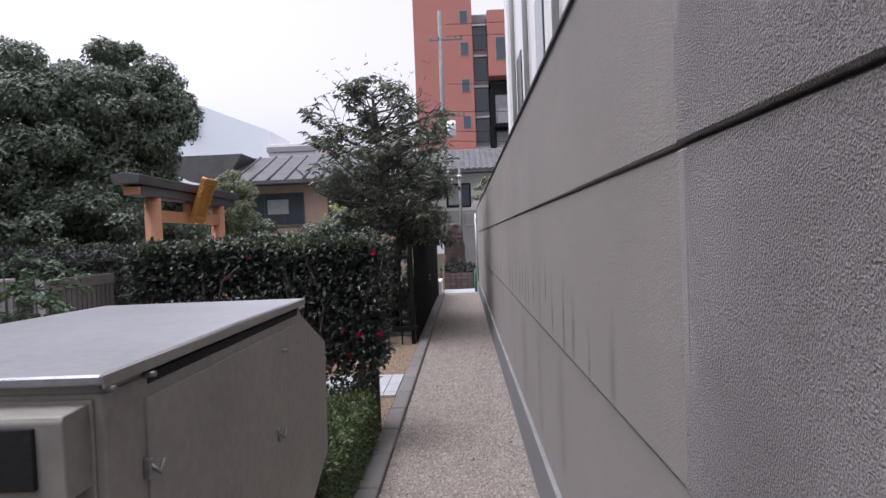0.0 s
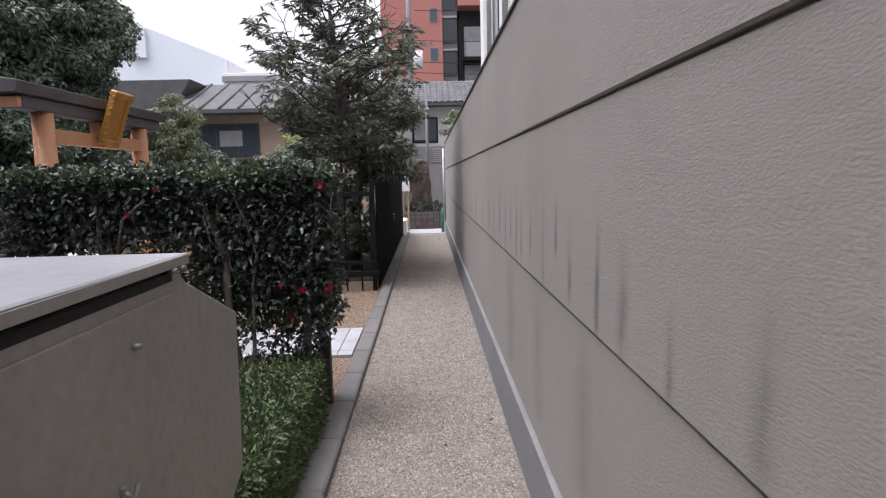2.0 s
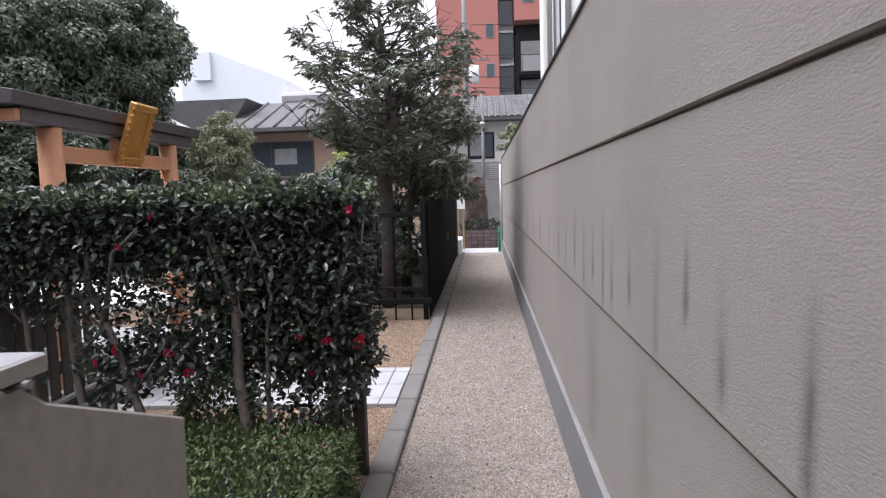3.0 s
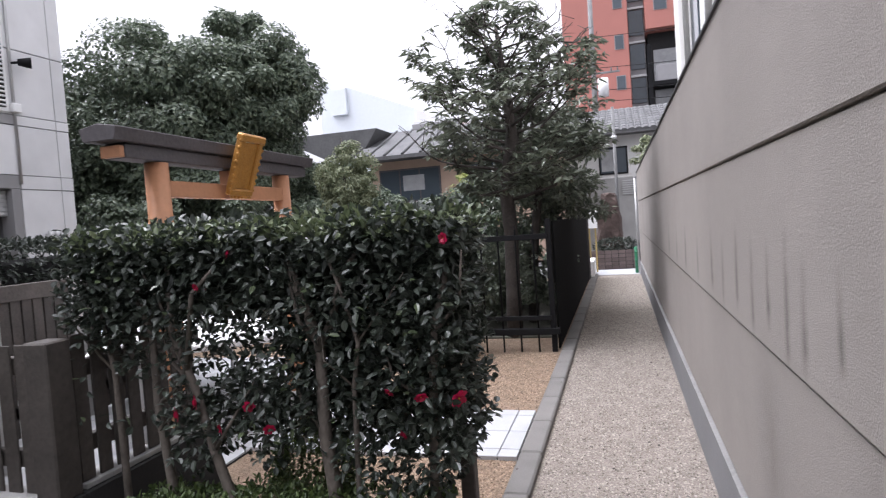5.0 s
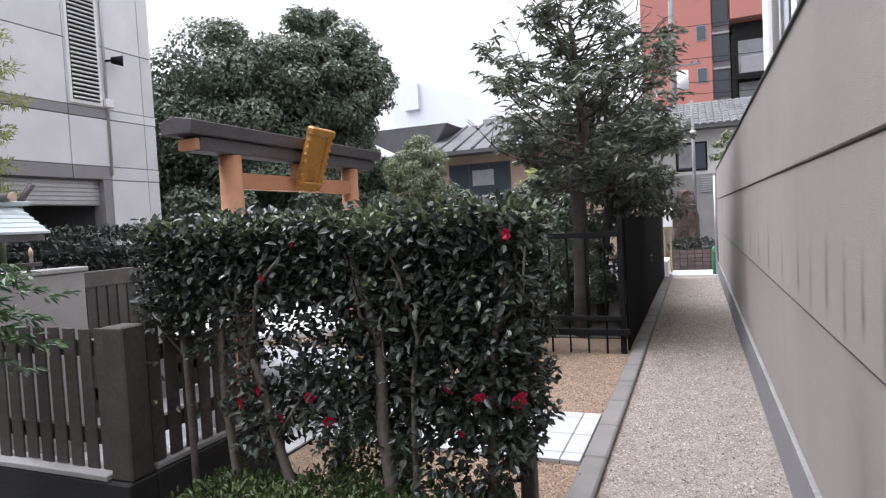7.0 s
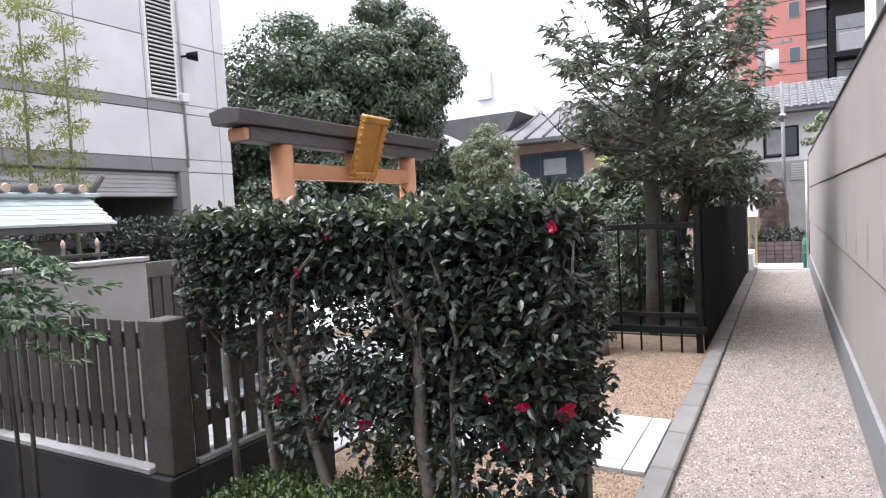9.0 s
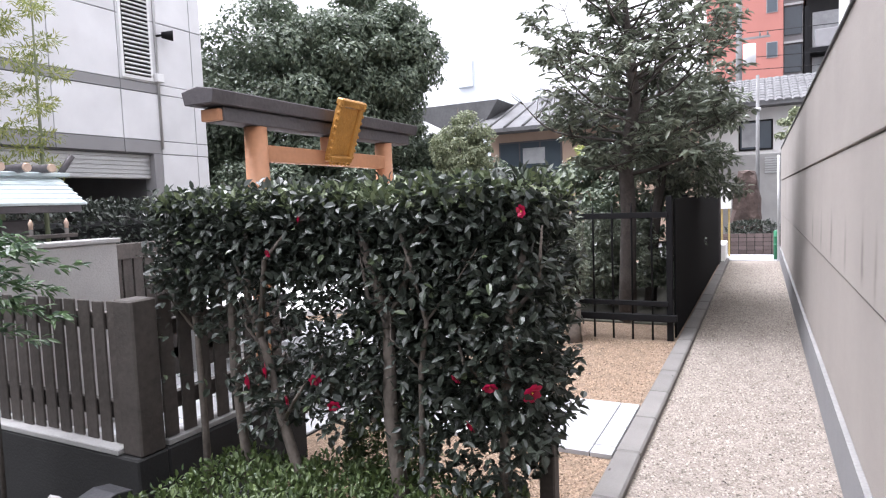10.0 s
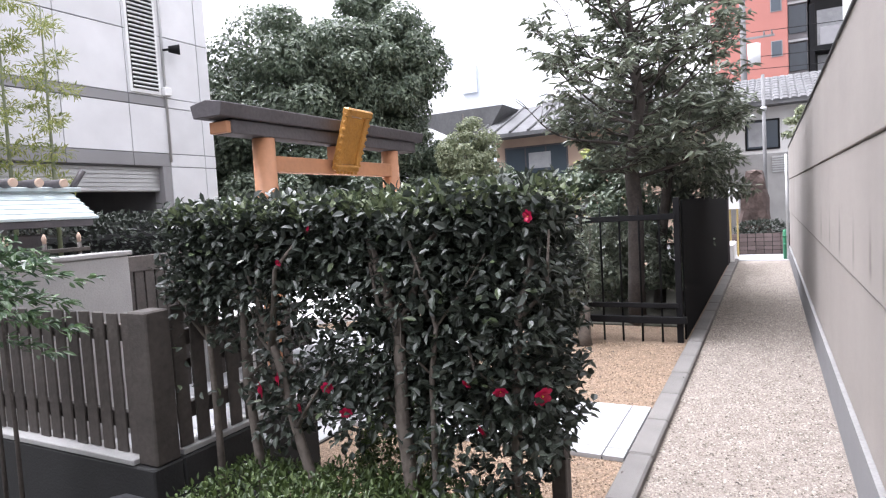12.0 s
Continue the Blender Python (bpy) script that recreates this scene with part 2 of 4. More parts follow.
ROOF_TILE = mat("roof_tile", (0.11, 0.11, 0.112), 0.9, 0.75, 12, 2, 0.2, spread=0.15)
# pale blue-white: distance haze is mixed into the wall colour
HAZE_WHITE = mat("hazy_cladding", (0.7, 0.74, 0.78), 0.7, 0.96, 4, 0.3, 0.0)
BROWN_BRICK = mat("brown_brick", (0.12, 0.09, 0.085), 0.8, 0.8, spread=0.2)
ROCK = mat("brown_rock", (0.075, 0.052, 0.045), 0.9, 0.6, 12, 3, 0.8, size=3)
GREEN_PAINT = mat("green_paint", (0.02, 0.17, 0.08), 0.5)
YELLOW = mat("yellow_paint", (0.35, 0.26, 0.1), 0.6)
POLE = mat("pole_concrete", (0.18, 0.18, 0.18), 0.8)
GLASS = mat("window_glass", (0.06, 0.075, 0.09), 0.08, 0.9, 3, 0.6, 0.0)
CURTAIN = mat("curtain", (0.33, 0.335, 0.34), 0.8)


# ---- mesh helpers ----
def part(name, bm, material, parent=None, label=""):
    me = bpy.data.meshes.new(name)
    if isinstance(bm, tuple):
        me.from_pydata(*bm)
    else:
        bm.to_mesh(me)
        bm.free()
    me.materials.append(material)
    ob = new(name, me)
    if parent:
        ob.parent = parent
    if label:
        ob["label"] = label
    return ob


def thing(name, x, y, z, label, category, group="", kind=""):
    ob = new(name)
    ob.location = (x, y, z)
    return tagged(ob, label, category, group, kind)


def under(ob, top):
    """Hang a part built in world coordinates under its thing."""
    ob.parent = top
    ob.matrix_parent_inverse = Matrix.Translation(-top.location) if top.type == "EMPTY" and top.parent is None else Matrix.Identity(4)
    return ob


def put(name, bm, material, top, label=""):
    return under(part(name, bm, material, None, label), top)


def box(x0, y0, z0, x1, y1, z1, bevel=0.004, bm=None):
    own = bm is None
    bm = bm or bmesh.new()
    vs = bmesh.ops.create_cube(bm, size=1, matrix=Matrix.Translation(((x0 + x1) / 2, (y0 + y1) / 2, (z0 + z1) / 2)) @ Matrix.Diagonal((x1 - x0, y1 - y0, z1 - z0, 1)))["verts"]
    if bevel:
        es = list({e for v in vs for e in v.link_edges})
        bmesh.ops.bevel(bm, geom=es, offset=bevel, segments=1, affect="EDGES")
    return bm


def prism(profile, axis, a, b, bevel=0.0):
    """A closed outline extruded along x or y from a to b; outline in (other, z)."""
    bm = bmesh.new()
    def at(u, v, w):
        return (w, u, v) if axis == "x" else (u, w, v)
    f = bm.faces.new([bm.verts.new(at(u, v, a)) for u, v in profile])
    g = bmesh.ops.extrude_face_region(bm, geom=[f])["geom"]
    d = Vector((b - a, 0, 0)) if axis == "x" else Vector((0, b - a, 0))
    bmesh.ops.translate(bm, verts=[v for v in g if isinstance(v, bmesh.types.BMVert)], vec=d)
    bmesh.ops.recalc_face_normals(bm, faces=bm.faces)
    if bevel:
        bmesh.ops.bevel(bm, geom=list(bm.edges), offset=bevel, segments=1, affect="EDGES")
    return bm


def rod(points, radii, sides=8, bm=None):
    """A tapered tube through points."""
    bm = bm or bmesh.new()
    pts = [Vector(p) for p in points]
    rings = []
    for i, p in enumerate(pts):
        d = (pts[min(i + 1, len(pts) - 1)] - pts[max(i - 1, 0)]).normalized()
        u = d.orthogonal().normalized() if abs(d.z) < 0.99 else Vector((1, 0, 0))
        if rings and prev.length:
            u = (prev - d * prev.dot(d)).normalized()
        prev = u
        v = d.cross(u)
        r = radii[i] if isinstance(radii, (list, tuple)) else radii
        rings.append([bm.verts.new(p + (u * math.cos(a) + v * math.sin(a)) * r) for a in [2 * math.pi * k / sides for k in range(sides)]])
    for a, b in zip(rings, rings[1:]):
        for k in range(sides):
            f = bm.faces.new((a[k], a[(k + 1) % sides], b[(k + 1) % sides], b[k]))
            f.smooth = True
    bm.faces.new(list(reversed(rings[0])))
    bm.faces.new(rings[-1])
    return bm


def leaves(pos, out, length, width, droop=0.35, jitter=0.9, fold=0.18):
    """Many folded pointed leaves: vertices and faces. pos, out: n x 3 arrays of places and outward ways."""
    n = len(pos)
    d = out / (np.linalg.norm(out, axis=1, keepdims=True) + 1e-9) + NR.normal(0, jitter, (n, 3)) * 0.6
    d[:, 2] -= droop
    d /= np.linalg.norm(d, axis=1, keepdims=True)
    up = NR.normal(0, 0.45, (n, 3)) + np.array((0, 0, 1.0)) + 0.5 * out
    s = np.cross(d, up)
    s /= np.linalg.norm(s, axis=1, keepdims=True) + 1e-9
    nn = np.cross(s, d)
    L = (length * NR.uniform(0.65, 1.2, n))[:, None]
    W = (width * NR.uniform(0.7, 1.15, n))[:, None]
    def at(u, w, lift):
        return pos + d * L * u + s * W * w + nn * (W * lift - L * 0.1 * u * u)
    v = np.stack([pos, at(0.3, 0.46, fold), at(0.68, 0.4, fold), at(1.0, 0, 0), at(0.68, -0.4, fold), at(0.3, -0.46, fold), at(0.5, 0, 0)], 1).reshape(-1, 3)
    base = np.arange(n)[:, None] * 7
    f = np.concatenate([base + np.array((6, k, (k + 1) % 6)) for k in range(6)], 0)
    return v.tolist(), [], f.tolist()


def far_leaves(pos, out, length, width):
    """Many small folded leaf sprays of two triangles, lying flat to the outward way."""
    n = len(pos)
    nn = out / (np.linalg.norm(out, axis=1, keepdims=True) + 1e-9) + NR.normal(0, 0.5, (n, 3)) + np.array((0, 0, 0.35))
    nn /= np.linalg.norm(nn, axis=1, keepdims=True)
    d = NR.normal(0, 1, (n, 3)) - np.array((0, 0, 0.7))
    d -= nn * (d * nn).sum(1, keepdims=True)
    d /= np.linalg.norm(d, axis=1, keepdims=True) + 1e-9
    s = np.cross(nn, d)
    L = (length * NR.uniform(0.6, 1.25, n))[:, None]
    W = (width * NR.uniform(0.7, 1.2, n))[:, None]
    v = np.stack([pos, pos + d * L * 0.45 + s * W * 0.5 + nn * W * 0.15, pos + d * L, pos + d * L * 0.45 - s * W * 0.5 + nn * W * 0.15], 1).reshape(-1, 3)
    base = np.arange(n)[:, None] * 4
    f = np.concatenate([base + np.array(t) for t in ((0, 1, 2), (0, 2, 3))], 0)
    return v.tolist(), [], f.tolist()


def pebbles(x0, x1, y0, y1, n, r, z):
    """Loose stones, half sunk, as eight-sided lumps."""
    c = np.stack([NR.uniform(x0, x1, n), y0 + (y1 - y0) * NR.uniform(0, 1, n) ** 1.7, np.full(n, z)], 1)
    o = np.array([(1, 0, 0), (0, 1, 0), (-1, 0, 0), (0, -1, 0), (0, 0, 0.8)])
    a = NR.uniform(0, 6.28, n)
    s = (r * NR.uniform(0.5, 1.3, n))[:, None, None] * NR.uniform(0.6, 1.2, (n, 5, 1))
    ca, sa = np.cos(a)[:, None], np.sin(a)[:, None]
    q = np.stack([o[:, 0] * ca - o[:, 1] * sa, o[:, 0] * sa + o[:, 1] * ca, np.repeat(o[None, :, 2], n, 0)], 2)
    v = (c[:, None, :] + q * s).reshape(-1, 3)
    base = np.arange(n)[:, None] * 5
    f = np.concatenate([base + np.array(t) for t in ((0, 1, 4), (1, 2, 4), (2, 3, 4), (3, 0, 4))], 0)
    return v.tolist(), [], f.tolist()


def shell(n, x0, x1, y0, y1, z0, z1, thick, bumpy=0.05):
    """Points near the faces of a clipped block, with outward ways."""
    dx, dy, dz = x1 - x0, y1 - y0, z1 - z0
    areas = np.array([dy * dz, dy * dz, dx * dz, dx * dz, dx * dy])
    face = NR.choice(5, n, p=areas / areas.sum())
    p = np.stack([NR.uniform(x0, x1, n), NR.uniform(y0, y1, n), NR.uniform(z0, z1, n)], 1)
    o = np.zeros((n, 3))
    inn = np.abs(NR.normal(0, thick, n)) - bumpy * NR.uniform(0, 1, n)
    for k, (ax, val, sg) in enumerate(((0, x0, -1), (0, x1, 1), (1, y0, -1), (1, y1, 1), (2, z1, 1))):
        m = face == k
        p[m, ax] = val - sg * inn[m]
        o[m, ax] = sg
    return p, o


def ball(n, c, r, inner=0.5):
    d = NR.normal(0, 1, (n, 3))
    d /= np.linalg.norm(d, axis=1, keepdims=True)
    k = NR.uniform(inner, 1, n)[:, None] ** 0.6
    return np.array(c) + d * k * np.array(r), d


# ---- ground ----
g = part("ground", box(-400, -400, -0.3, 400, 400, -0.06, 0), ASPHALT)
tagged(g, "dark asphalt and earth reaching to the horizon", "ground", kind="structure")
g = part("path", box(-0.49, -3, -0.2, 0.5, 18.0, 0.0, 0), GRAVEL)
tagged(g, "narrow path of pale beige gravel", "path", kind="structure")
garden = part("garden_soil", box(-9, -3, -0.2, -0.63, 4.95, -0.02, 0), SOIL)
tagged(garden, "dark mossy garden soil under shrubs", "soil", kind="structure")
g = part("garden_gravel", box(-9, 4.954, -0.2, -0.63, 18.0, 0.0, 0), GRAVEL_BROWN)
tagged(g, "brown loose gravel beside the path", "gravel", kind="structure")
g = part("path_pebbles", pebbles(-0.485, 0.464, 0.9, 17.5, 62000, 0.0072, 0.0), PEBBLE)
tagged(g, "loose pale pebbles on the path", "pebbles", kind="stuff")
g = part("garden_pebbles", pebbles(-2.2, -0.65, 4.9, 9.6, 30000, 0.0085, 0.0), PEBBLE_BROWN)
tagged(g, "loose brown pebbles beside the path", "pebbles", kind="stuff")
g = part("far_pavement", box(-0.75, 18.004, -0.2, 0.9, 19.4, 0.012, 0), GRANITE)
tagged(g, "pale tiled pavement at the end of the path", "pavement", kind="structure")

g = part("garden_bed", box(-3.6, 10.5, -0.1, -0.745, 17.2, 0.02, 0.01), SOIL)
tagged(g, "bed of dark bare soil behind the black fence", "soil", kind="structure")

# ---- long plaster wall ----
SEAM = (0.31, 1.035, 1.70, 2.37)
wall = tagged(part("wall_east", box(0.516, -3.0, 0.0, 0.68, 18.0, 2.37, 0), PLASTER), "long beige plaster boundary wall in lapped courses, streaked with stains", "wall", kind="structure")


def course(z0, z1, y0, y1, proud, material):
    """One lapped course: its lower lip stands proud with a shadow gap beneath."""
    pr = [(0.517, z1), (0.506 - proud, z1), (0.498 - proud, z0 + 0.008), (0.502 - proud, z0 + 0.002), (0.517, z0 + 0.002)]
    return prism(pr, "y", y0, y1)


for z0, z1 in zip(SEAM, SEAM[1:]):
    part("panel", course(z0 + 0.003, z1 - 0.004, 1.652, 18.0, 0.0, PLASTER), PLASTER, wall)
    part("panel", course(z0 + 0.003, z1 - 0.004, -3.0, 1.648, 0.008, PLASTER_ROUGH), PLASTER_ROUGH, wall, "coarse sprayed plaster panel")
for z0, z1 in zip(SEAM, SEAM[1:]):
    part("edge_strip", box(0.4925, 1.615, z0 + 0.01, 0.52, 1.651, z1 - 0.006, 0.004), PLASTER_SMOOTH, wall, "smoother pale plaster edge strip")
part("footing", box(0.476, -3, -0.1, 0.53, 18.0, 0.30, 0.003), FOOTING, wall, "smooth grey cement footing")
part("footing_edge", box(0.474, -3, 0.301, 0.53, 18.0, 0.3105, 0.002), MORTAR, wall)
part("coping", box(0.494, -3, 2.362, 0.70, 18.02, 2.385, 0.004), CAP, wall, "dark metal coping")

# ---- building behind the wall ----
back = thing("neighbour_building", 3.5, 12, 0, "pale grey building with drainpipes behind the wall", "building", kind="structure")
put("wall", box(1.45, 4.0, 0, 6, 16.5, 14, 0.02), WHITE_WALL, back)
put("pilaster", box(1.36, 15.7, 0, 1.46, 16.4, 14, 0.02), WHITE_WALL, back)
for yy in (8.5, 12.0, 14.6):
    put("drainpipe", rod([(1.38, yy, 0), (1.38, yy, 13)], 0.05), CONCRETE, back)
for yy in (6.0, 10.0, 13.4):
    put("window", box(1.42, yy, 4.0, 1.5, yy + 0.9, 5.4, 0.01), GLASS, back)

# ---- kerb beside the path ----
kerb = thing("kerb", -0.56, 8, 0, "row of grey concrete kerb stones", "kerb", kind="structure")
kb = None
for i in range(34):
    if kb is None:
        kb = part("kerb_stone", box(-0.07, 0.0, -0.15, 0.07, 0.594, 0.05, 0.012), KERB)
        ob = kb
    else:
        ob = new("kerb_stone", kb.data)
    ob.parent = kerb
    ob.location = (0, -2.4 + i * 0.6 - 8, R.uniform(-0.004, 0.004))
    ob.rotation_euler = (0, 0, R.uniform(-0.004, 0.004))

# ---- granite approach slabs ----
slabs = thing("stone_approach", -1.5, 7.0, 0, "approach of pale grey granite paving slabs", "paving", kind="structure")
put("bed", box(-9, 6.56, -0.15, -0.64, 7.49, 0.012, 0.0), CONCRETE_DARK, slabs)
x = -0.645
first = True
while x > -9:
    ys = [6.55, 6.68, 7.02, 7.37, 7.50]
    w = 0.13 if first else R.choice((0.34, 0.46, 0.46))
    for a, b in zip(ys, ys[1:]):
        put("slab", box(x - w + 0.006, a + 0.005, 0.0, x, b - 0.005, 0.03, 0.003), GRANITE, slabs)
    x -= w
    first = False

yard = thing("shrine_yard", -4.0, 8.0, 0, "yard of pale granite paving in front of the torii", "paving", kind="structure")
put("bed", box(-5.95, 5.6, -0.15, -2.55, 9.5, 0.011, 0.0), CONCRETE_DARK, yard)
for i in range(7):
    for k in range(8):
        if 6.5 < 5.85 + k * 0.48 < 7.5:
            continue
        put("slab", box(-5.94 + i * 0.484 + 0.004, 5.61 + k * 0.48 + 0.004, 0.0, -5.94 + (i + 1) * 0.484 - 0.004, 5.61 + (k + 1) * 0.48 - 0.004, 0.024, 0.003), GRANITE, yard)

# ---- metal equipment cabinet ----
cab = thing("equipment_cabinet", -1.0, 2.3, 0, "beige painted metal equipment cabinet with galvanised lid beside the path", "cabinet")
put("plinth", box(-1.36, 1.66, -0.05, -0.66, 3.0, 0.5, 0.01), CONCRETE_DARK, cab, "dark concrete plinth")
put("body", prism([(1.60, 0.47), (3.05, 0.43), (3.40, 0.56), (3.43, 1.08), (3.04, 1.245), (2.99, 1.284), (1.60, 1.284)], "x", -1.40, -0.60, 0.004), BOX_PAINT, cab)
# black filler paints the shade in the gap under the lid
put("gap", box(-1.38, 1.745, 1.2845, -0.608, 2.97, 1.302, 0), INNER_SHADE, cab)
put("lid", prism([(1.57, 1.302), (1.57, 1.322), (2.3, 1.328), (3.03, 1.322), (3.03, 1.302)], "x", -1.43, -0.585, 0.004), STEEL, cab, "galvanised steel lid")
# flush black strip: the shade of a recessed slot as colour
put("slot", box(-0.603, 1.76, 1.262, -0.5985, 2.95, 1.284, 0), INNER_SHADE, cab, "slot below the lid, its shade painted as a black strip")
put("lid_front", box(-1.4, 1.6, 1.2842, -0.602, 1.744, 1.3018, 0), BOX_PAINT, cab)
put("lid_lip", box(-0.588, 1.575, 1.296, -0.583, 3.025, 1.32, 0.001), BOX_PAINT, cab)
put("door", box(-0.603, 1.745, 0.52, -0.594, 2.95, 1.235, 0.002), BOX_PAINT, cab)
for yy, zz in ((1.60, 1.29), (1.75, 1.285), (2.93, 1.29), (2.72, 1.16), (2.98, 1.29)):
    put("bolt", rod([(-0.604, yy, zz), (-0.575, yy, zz)], [0.009, 0.006]), BOLT, cab)
for yy, zz in ((1.735, 1.09), (2.62, 0.88)):
    lt = put("latch", box(-0.6, yy - 0.008, zz - 0.022, -0.584, yy + 0.008, zz + 0.022, 0.003), BOLT, cab)
    put("latch_handle", rod([(-0.588, yy, zz + 0.008), (-0.574, yy + 0.012, zz - 0.012), (-0.574, yy + 0.03, zz + 0.012)], 0.005), BOLT, lt)
put("hood", prism([(1.52, 1.11), (1.515, 1.252), (1.52, 1.262), (1.60, 1.266), (1.60, 1.11)], "x", -1.15, -0.625, 0.002), BOX_PAINT, cab)
# black plate on the hood front paints the shade inside the vent
put("vent_opening", box(-1.12, 1.508, 1.135, -0.674, 1.5185, 1.245, 0.002), INNER_SHADE, cab, "vent opening, its inner shade painted as a black plate")
put("hood_plate", box(-1.25, 1.592, 1.06, -0.618, 1.60, 1.272, 0.002), BOX_PAINT, cab)
for zz in (0.9, 1.2):
    put("bolt", rod([(-0.68, 1.57, zz), (-0.68, 1.59, zz)], 0.008), BOLT, cab)

# ---- clipped azalea beside the cabinet ----
az = thing("azalea_shrub", -1.3, 4.4, 0, "low clipped azalea shrub with small green leaves", "shrub")
p1, o1 = shell(19000, -1.55, -0.635, 3.42, 5.12, 0.02, 0.45, 0.04, 0.035)
p2, o2 = shell(9000, -2.02, -1.5, 4.0, 5.10, 0.02, 0.42, 0.04, 0.04)
put("foliage", leaves(np.concatenate([p1, p2]), np.concatenate([o1, o2]), 0.032, 0.016, -0.1, 1.2), AZALEA, az)
# black block paints the deep shade among the azalea leaves
put("core", box(-1.95, 4.05, -0.02, -0.74, 5.02, 0.33, 0.05), INNER_SHADE, az)

# ---- camellia hedge ----
hed = thing("camellia_hedge", -1.5, 5.25, 0, "clipped camellia hedge with glossy dark leaves and red flowers", "hedge")
HX0, HX1, HY0, HY1, HTOP = -2.42, -0.53, 5.0, 5.5, 1.565
TRUNKS = (([(-1.09, 5.03, -0.05), (-1.11, 5.03, 0.35), (-1.15, 5.03, 0.7), (-1.155, 5.05, 1.06), (-1.24, 5.06, 1.3), (-1.3, 5.1, 1.42)], 0.036),
          ([(-1.155, 5.05, 1.04), (-1.09, 5.05, 1.16), (-1.04, 5.04, 1.34), (-0.98, 5.1, 1.44)], 0.022),
          ([(-1.54, 4.99, -0.05), (-1.56, 4.99, 0.32), (-1.66, 5.0, 0.62), (-1.76, 5.03, 0.9), (-1.86, 5.05, 1.12), (-1.9, 5.1, 1.45)], 0.027),
          ([(-1.02, 5.02, -0.05), (-1.01, 5.01, 0.5), (-0.99, 5.0, 0.9), (-0.96, 5.0, 1.08), (-1.03, 5.0, 1.3), (-1.1, 5.05, 1.45)], 0.014),
          ([(-1.92, 5.04, -0.05), (-1.93, 5.04, 0.4), (-1.98, 5.05, 0.8), (-2.0, 5.08, 1.1), (-2.1, 5.1, 1.4)], 0.026),
          ([(-0.72, 5.12, -0.05), (-0.72, 5.1, 0.45), (-0.7, 5.08, 0.8), (-0.66, 5.05, 1.1), (-0.6, 5.05, 1.35)], 0.027),
          ([(-2.2, 5.06, -0.05), (-2.2, 5.06, 0.5), (-2.22, 5.07, 0.95), (-2.3, 5.1, 1.3)], 0.02),
          ([(-1.8, 5.03, 0.95), (-1.7, 4.98, 1.3), (-1.58, 4.97, 1.4)], 0.014))
for line, r in TRUNKS:
    line = [Vector(q) + Vector((R.uniform(-0.006, 0.006), R.uniform(-0.006, 0.006), 0)) for q in line]
    r *= 0.85
    trunk = put("trunk", rod(line, [r * (1.2 - 0.7 * k / (len(line) - 1)) for k in range(len(line))]), BARK_LIGHT, hed)
    for k in range(2, len(line)):
        a, s = line[k], R.choice((-1, 1))
        if a.z > 1.2:
            continue
        mid = a + Vector((s * R.uniform(0.06, 0.14), R.uniform(-0.05, 0.08), R.uniform(0.08, 0.16)))
        put("branch", rod([a, mid, mid + Vector((s * R.uniform(0.02, 0.12), R.uniform(-0.05, 0.1), R.uniform(0.1, 0.2)))], [r * 0.45, r * 0.3, r * 0.15], 6), BARK_LIGHT, trunk)


def hedge_points(n):
    """Dense above, thin with gaps below where trunks show."""
    p, o = shell(n, HX0, HX1, HY0, HY1, 0.16, HTOP, 0.13, 0.06)
    k = (p * np.array((3.1, 3.1, 3.6))).tolist()
    holes = np.array([noise.noise(Vector(q)) for q in k])
    thin = np.clip((0.85 - p[:, 2]) / 0.6, 0, 1) * np.where(p[:, 0] > -1.05, 0.4, 0.95)
    keep = NR.uniform(0, 1, n) > thin * 0.5
    keep &= holes > -0.55 + thin * 0.62
    keep &= p[:, 2] > np.where(p[:, 0] > -1.0, 0.42, np.where(np.abs(p[:, 0] + 1.9) < 0.16, 0.5, 0.6)) + 0.06 * np.sin(p[:, 0] * 19)
    gap = (np.abs(p[:, 0] + 1.73) < 0.33 + 0.1 * np.sin(p[:, 2] * 25)) & (np.abs(p[:, 2] - 1.0) < 0.15 + 0.05 * np.sin(p[:, 0] * 14)) & (NR.uniform(0, 1, n) > 0.42)
    edge = (p[:, 0] < -1.93 - 0.45 * np.clip(p[:, 2] - 0.85, 0, 1) / 0.3 + 0.05 * np.sin(p[:, 2] * 23)) & (p[:, 2] < 1.15)
    corner = p[:, 0] > -0.86 + 0.32 * np.clip((p[:, 2] - 0.2) / 0.5, 0, 1) ** 0.8 + 0.04 * np.sin(p[:, 2] * 31)
    keep &= ~gap & ~edge & ~corner
    return p[keep], o[keep]


p, o = hedge_points(33000)
near = (np.abs(p[:, 0] + 1.13) < 0.035) & (p[:, 1] < 5.03) & (p[:, 2] < 1.12)
p, o = p[~near], o[~near]
put("foliage", leaves(p, o * 0.5, 0.045, 0.028, 0.1, 1.6), CAMELLIA, hed)
inn = np.stack([NR.uniform(HX0 + .05, HX1 - .08, 6500), NR.uniform(HY0 + 0.05, HY1 - 0.05, 6500), NR.uniform(0.66, HTOP - 0.05, 6500)], 1)
inn = inn[(inn[:, 2] > 0.95) | (NR.uniform(0, 1, 6500) < np.where(inn[:, 0] > -1.3, 0.8, 0.3))]
inn = inn[(inn[:, 0] > -1.9) | (inn[:, 2] > 1.12)]
inn = inn[~((np.abs(inn[:, 0] + 1.73) < 0.36) & (np.abs(inn[:, 2] - 1.0) < 0.2))]
put("inner_foliage", leaves(inn, NR.normal(0, 1, inn.shape), 0.07, 0.038, 0.3, 1.0), CAMELLIA, hed)
